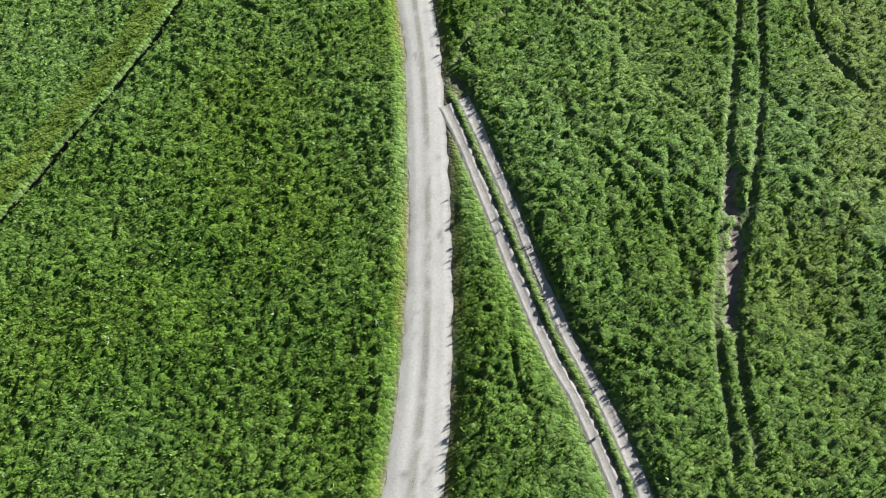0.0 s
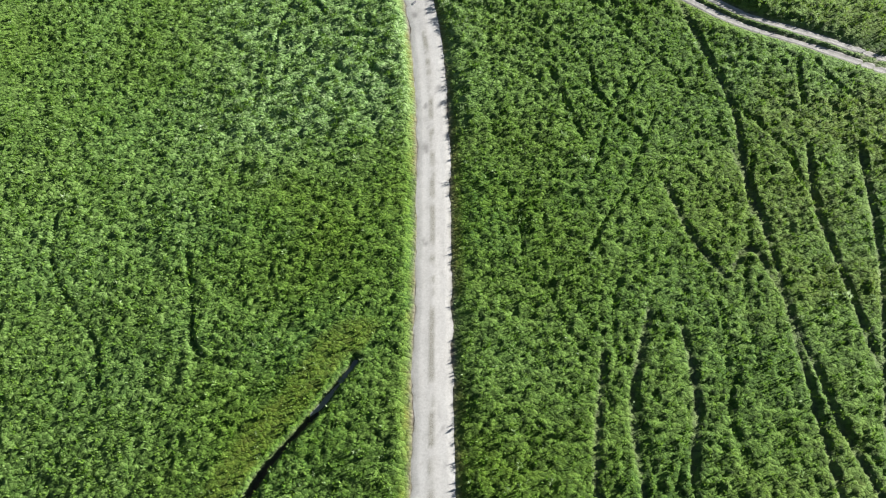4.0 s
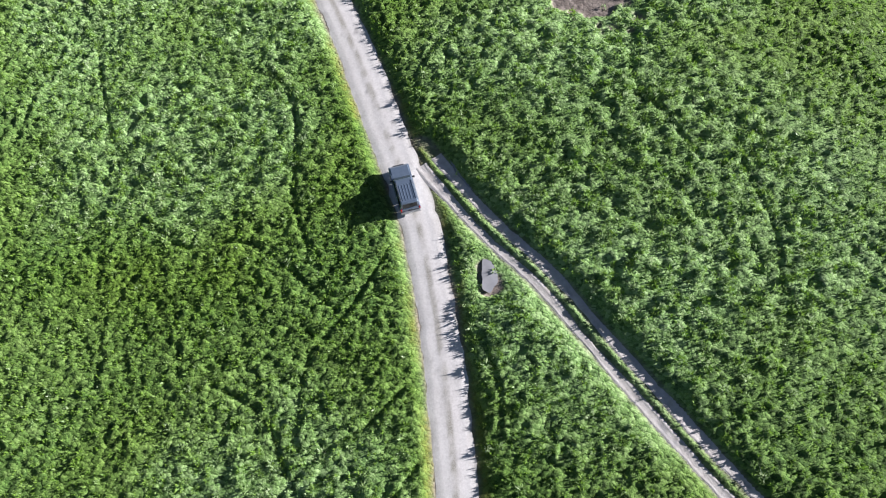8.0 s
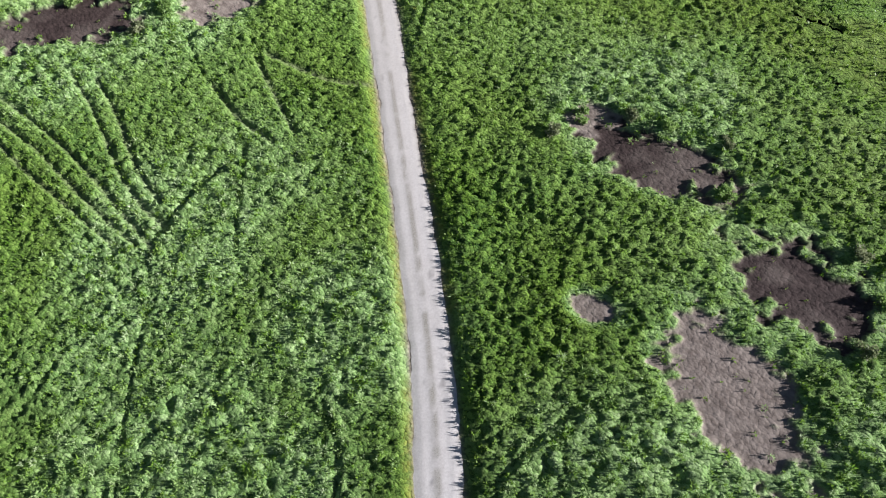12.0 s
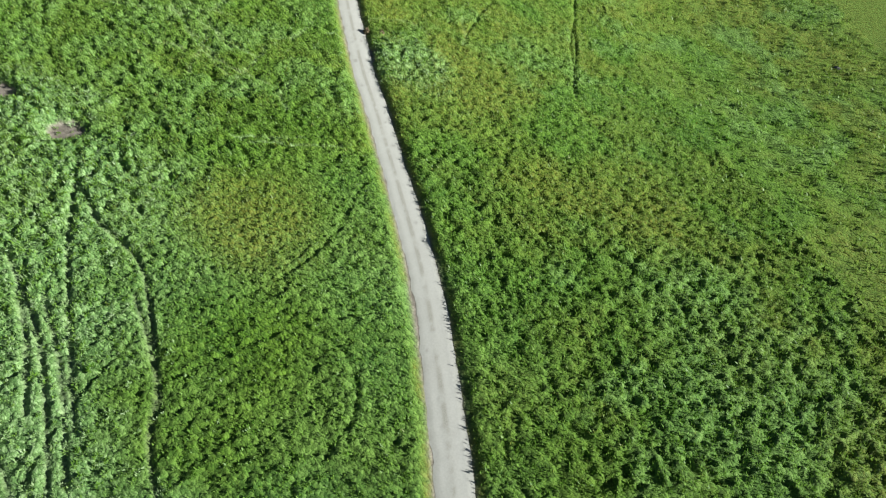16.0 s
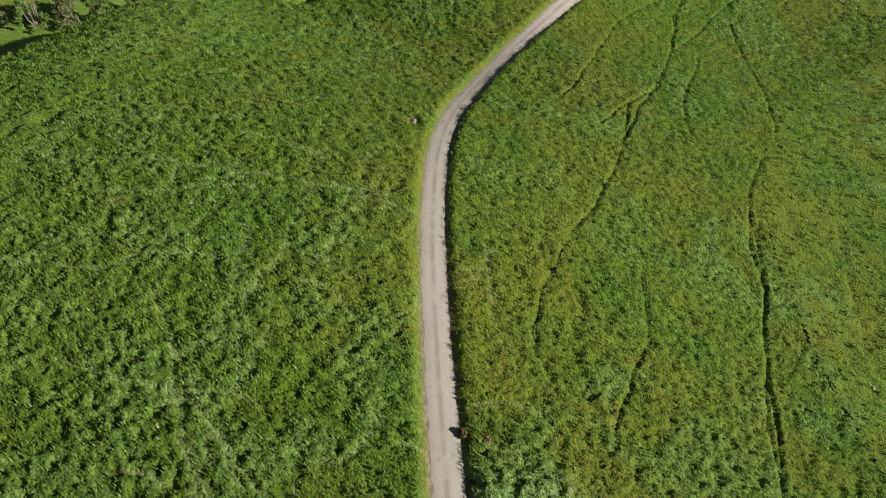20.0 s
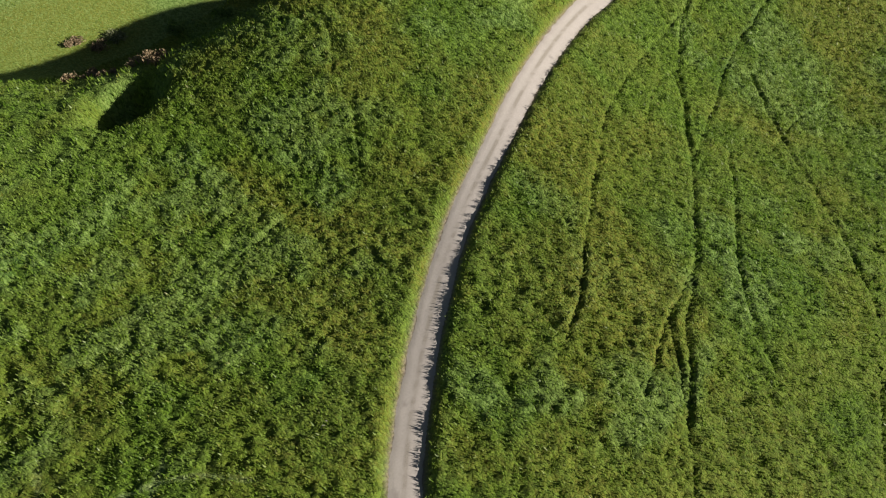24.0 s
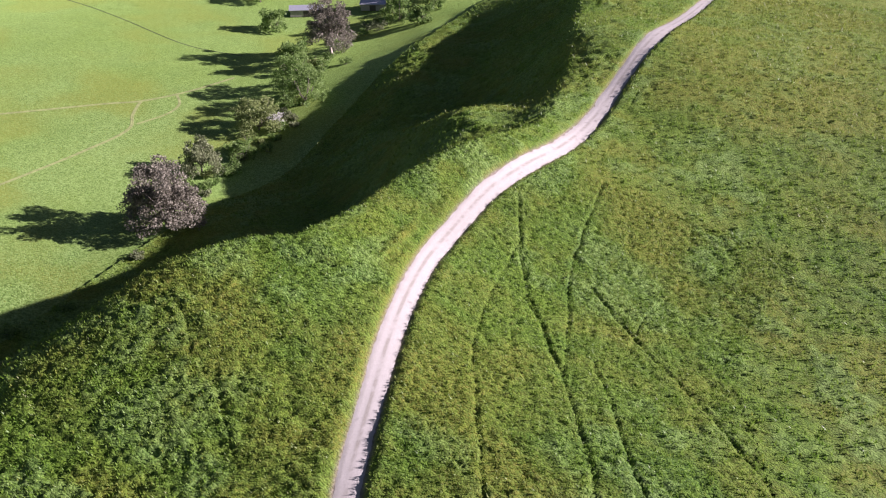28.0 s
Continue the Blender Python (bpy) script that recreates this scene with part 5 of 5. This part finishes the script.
for k, (x, y, h, s) in enumerate(((-252.5, 307.5, 2.0, 2.2), (-255.5, 305.5, 1.6, 1.8), (-259.5, 302.0, 1.5, 1.6), (-262.5, 300.5, 1.4, 1.6), (-264.5, 298.0, 1.2, 1.4), (-280, 308.5, 1.6, 2.0), (-286, 306, 1.8, 2.2), (-305, 317, 1.5, 2.4), (-309, 314, 1.3, 2.0))):
    shrub("gorse_bush", "dry straw-coloured gorse bush on the slope edge", x, y, h, s, GORSE_LEAF, 360 + k, 14, 60, 0.35)
for k, (x, y, h, s) in enumerate(((-331, 239, 15, 3.8), (-326, 249, 16, 4.0), (-322.5, 257.5, 15, 3.8), (-320.5, 266, 14, 3.6), (-323, 277, 11, 3.2), (-327, 287, 8, 2.8))):
    tree("poplar_tree", "tall narrow olive-green tree in a row behind the slope", x, y, h, s, GREEN_LEAF if k % 2 else WILLOW_LEAF, BARK, 720 + k, 60, 70, 0.6, 0.08)
BLOSSOM = leaf_material("blossom", (0.42, 0.42, 0.38), (0.72, 0.72, 0.68), 0.6, 0.3)
shrub("flowering_shrub", "shrub covered in whitish blossom at the creek", -321.5, 450.5, 5.5, 3.6, BLOSSOM, 390, 22, 60, 0.4)
creek_rs = np.random.RandomState(395)
for k, (x, y) in enumerate(spline([(-311, 388), (-316, 404), (-317, 420), (-322, 436), (-323, 456), (-333, 480), (-338, 500), (-343, 524), (-340, 545), (-352, 566)], 7.5)):
    for _ in range(2):
        h = creek_rs.uniform(1.5, 4.5)
        shrub("creek_shrub", "low green shrub in the thicket along the creek", x + creek_rs.uniform(-5, 5), y + creek_rs.uniform(-3, 3), h, h * creek_rs.uniform(0.7, 1.1), (GREEN_LEAF, WILLOW_LEAF, GREEN_LEAF, OLIVE_LEAF)[k % 4], 700 + k, 12, 45, 0.5)
shrub("roadside_shrub", "small dark shrub on the grass verge", -135.6, 248.4, 0.9, 0.6, GREEN_LEAF, 380, 8, 60, 0.16)
shrub("tussock", "dry yellow tussock beside the road", -132.0, 253.9, 0.9, 0.7, GORSE_LEAF, 381, 8, 80, 0.25, "grass")
shrub("tussock", "dry yellow tussock beside the road", -133.6, 252.6, 0.7, 0.6, GORSE_LEAF, 382, 8, 80, 0.22, "grass")
shrub("roadside_shrub", "dark shrub at the roadside cutting", -130.1, 253.3, 1.2, 0.7, GREEN_LEAF, 383, 10, 70, 0.22)
for k, (x, y) in enumerate(((-38.6, 199.5), (-34.5, 201.8), (-30.5, 202.3), (-25.0, 203.2), (-23.0, 197.5), (-8.3, 188.5), (-7.8, 193.5), (-11, 197), (-83.5, 187.5), (-86.5, 188.6), (-88.5, 186.8), (-84, 183.5), (-92.5, 182.5), (-40, 196))):
    shrub("dock_clump", "clump of grey-green weeds at the edge of a mud hollow", x, y, 0.9 + 0.3 * (k % 3), 0.9, WILLOW_LEAF if k % 2 else GREEN_LEAF, 400 + k, 9, 60, 0.24, "plant")

# ---- stones ----
STONE = simple("pale_stone", (0.40, 0.37, 0.33), 0.85, 0, 0.25, 4.0, 0.03)
DARK_STONE = simple("dark_stone", (0.13, 0.125, 0.115), 0.85, 0, 0.3, 4.0, 0.03)


def stone(x, y, size, seed, mat=STONE, label="pale weathered stone lying in the grass", lift=0.15):
    rs = np.random.RandomState(seed)
    bm = bmesh.new()
    bmesh.ops.create_icosphere(bm, subdivisions=2, radius=1)
    k = rs.normal(size=(6, 3))
    for v in bm.verts:
        c = v.co.copy()
        f = 1 + 0.22 * sum(math.sin(2.2 * (c @ Vector(q))) for q in k) / 3
        v.co = Vector((c.x * size * f, c.y * size * 0.75 * f, c.z * size * 0.5 * f))
    ob = part("stone", bm, mat, None)
    ob.matrix_world = on_land(x, y, rs.uniform(0, 360)) @ pose(0, 0, lift)
    return tagged(ob, label, "stone")


for k, (x, y, s) in enumerate(((-187.8, 284.3, 0.75), (-180.4, 279.9, 0.45), (-179.8, 279.3, 0.3), (-178.9, 317.9, 0.6), (-180.3, 318.6, 0.5), (-177.6, 317.2, 0.45), (-176.4, 320.5, 0.35), (-155.5, 301.2, 0.45), (-152.8, 298.9, 0.3), (-60.9, 188.6, 0.3), (-111, 217.6, 0.35), (-109.3, 214.9, 0.3))):
    stone(x, y, s, 500 + k)
for k, (x, y, s) in enumerate(((-85.9, 325.6, 0.9), (-84.6, 324.9, 0.7), (-76.1, 326.9, 0.9), (-59.4, 275.5, 0.8), (-60.6, 276.2, 0.6))):
    stone(x, y, s, 520 + k, DARK_STONE if k != 2 else STONE, "grey boulder on the far hillside", 0.25)

# ---- valley: field tracks and farm sheds ----
VALLEY_TRACK = simple("worn_grass", (0.27, 0.31, 0.115), 0.9, 0, 0.25, 0.6, 0.03)
for k, (line, w) in enumerate((([(-415, 383), (-400.3, 401.1), (-381.9, 426.9), (-373.8, 437.2), (-367.5, 453.0), (-362.6, 474.2)], 0.9),
                               ([(-373.8, 437.2), (-368, 428), (-361.0, 419), (-359.5, 399.0), (-357.5, 370.6), (-352, 330), (-349, 300)], 0.8),
                               ([(-368, 449), (-362, 444), (-360, 436), (-362, 424)], 0.7))):
    p = spline(line, 0.6)
    ribbon("field_track", p, np.full(len(p), 0.7 * w), 0.0, VALLEY_TRACK, "faint worn vehicle track across the valley meadow", "track", 0.21, (), 40 + k)
# the drain lies flat; its shade is put into the darker grass colour
p = spline([(-500, 503), (-486.8, 500.8), (-441.6, 494.5), (-403.8, 490.5), (-376.9, 495.7)], 0.6)
ribbon("field_drain", p, np.full(len(p), 0.4), 0.0, simple("shaded_drain_grass", (0.075, 0.115, 0.035), 0.9, 0, 0.3, 0.6, 0.03), "narrow grassy drain crossing the valley meadow", "drain", 0.21, (), 50)
ROOF = simple("pale_iron_roof", (0.47, 0.49, 0.54), 0.45, 0.3, 0.1, 2.0)
WALL = simple("weathered_boards", (0.34, 0.32, 0.30), 0.8, 0, 0.2, 3.0, 0.01)
DOOR = simple("dark_door", (0.08, 0.07, 0.06), 0.7)


def farm_shed(x, y, turn, length, depth, label):
    shed = thing("farm_shed", on_land(x, y, turn, 0.1), label, "shed")
    wall = part("wall", box(bmesh.new(), -length / 2, length / 2, -depth / 2, depth / 2, 0, 3.2), WALL, shed)
    for side in (-1, 1):
        bm = bmesh.new()
        y0, y1 = side * (depth / 2 + 0.5), 0
        vs = [bm.verts.new(p) for p in ((-length / 2 - 0.5, y0, 3.0), (length / 2 + 0.5, y0, 3.0), (length / 2 + 0.5, y1, 4.6), (-length / 2 - 0.5, y1, 4.6), (-length / 2 - 0.5, y0, 3.12), (length / 2 + 0.5, y0, 3.12), (length / 2 + 0.5, y1, 4.72), (-length / 2 - 0.5, y1, 4.72))]
        for f in ((0, 1, 2, 3), (7, 6, 5, 4), (0, 4, 5, 1), (1, 5, 6, 2), (2, 6, 7, 3), (3, 7, 4, 0)):
            bm.faces.new([vs[k] for k in f])
        part("roof_sheet", bm, ROOF, shed)
    part("door", box(bmesh.new(), -1.5, 1.5, -depth / 2 - 0.06, -depth / 2 - 0.004, 0, 2.6), DOOR, wall)
    return shed


farm_shed(-389, 558, 35, 16, 9, "grey farm shed with a pale iron roof behind the trees")
farm_shed(-360, 575, 25, 12, 8, "small farm shed with a whitish iron roof behind the trees")


# ---- standing water ----
# muddy water; the sky's pale reflection is put into its grey base colour
WATER, wnt, wb = material("sky_toned_muddy_water", 0.16)
wnt.links.new(ramp(wnt, noise_tex(wnt, 0.8, 3), [(0.3, (0.22, 0.22, 0.225)), (0.7, (0.30, 0.30, 0.31))]), wb.inputs["Base Color"])
bumped(wnt, wb, noise_tex(wnt, 3.0, 3), 0.15, 0.01)


def puddle(x, y, ra, rb, turn, seed, label, lift=0.04):
    """A flat pool with a wandering edge."""
    bm = bmesh.new()
    rs = np.random.RandomState(seed)
    k = rs.uniform(0, 6.28, 3)
    rim = []
    for i in range(40):
        a = 6.2832 * i / 40
        r = 1 + 0.16 * math.sin(2 * a + k[0]) + 0.10 * math.sin(3 * a + k[1]) + 0.06 * math.sin(7 * a + k[2])
        rim.append((ra * r * math.cos(a), rb * r * math.sin(a)))
    top = [bm.verts.new((u, v, 0)) for u, v in rim]
    low = [bm.verts.new((u * 0.9, v * 0.9, -0.12)) for u, v in rim]
    bm.faces.new(top)
    for i in range(40):
        bm.faces.new((top[i], low[i], low[(i + 1) % 40], top[(i + 1) % 40]))
    ob = part("puddle", bm, WATER)
    ob.matrix_world = on_land(x, y, turn) @ pose(0, 0, lift)
    return tagged(ob, label, "puddle", kind="structure")


puddle(-15.5, 145.8, 1.5, 0.8, 100, 601, "small grey puddle between road and track", 0.10)
# water mesh added in place of the rut's sunlit grey soil
puddle(-20.3, 154.9, 2.3, 0.5, -38, 602, "long grey patch standing in for lit soil in the wheel rut")
puddle(-11.9, 78.3, 1.4, 0.35, 58, 603, "still water at the end of the ditch", -0.15)
puddle(-13.4, 75.6, 1.6, 0.3, 57, 604, "still water in the ditch", -0.2)
puddle(-12.6, 123.5, 0.35, 0.16, 70, 605, "water-filled pothole in the gravel road", 0.045)
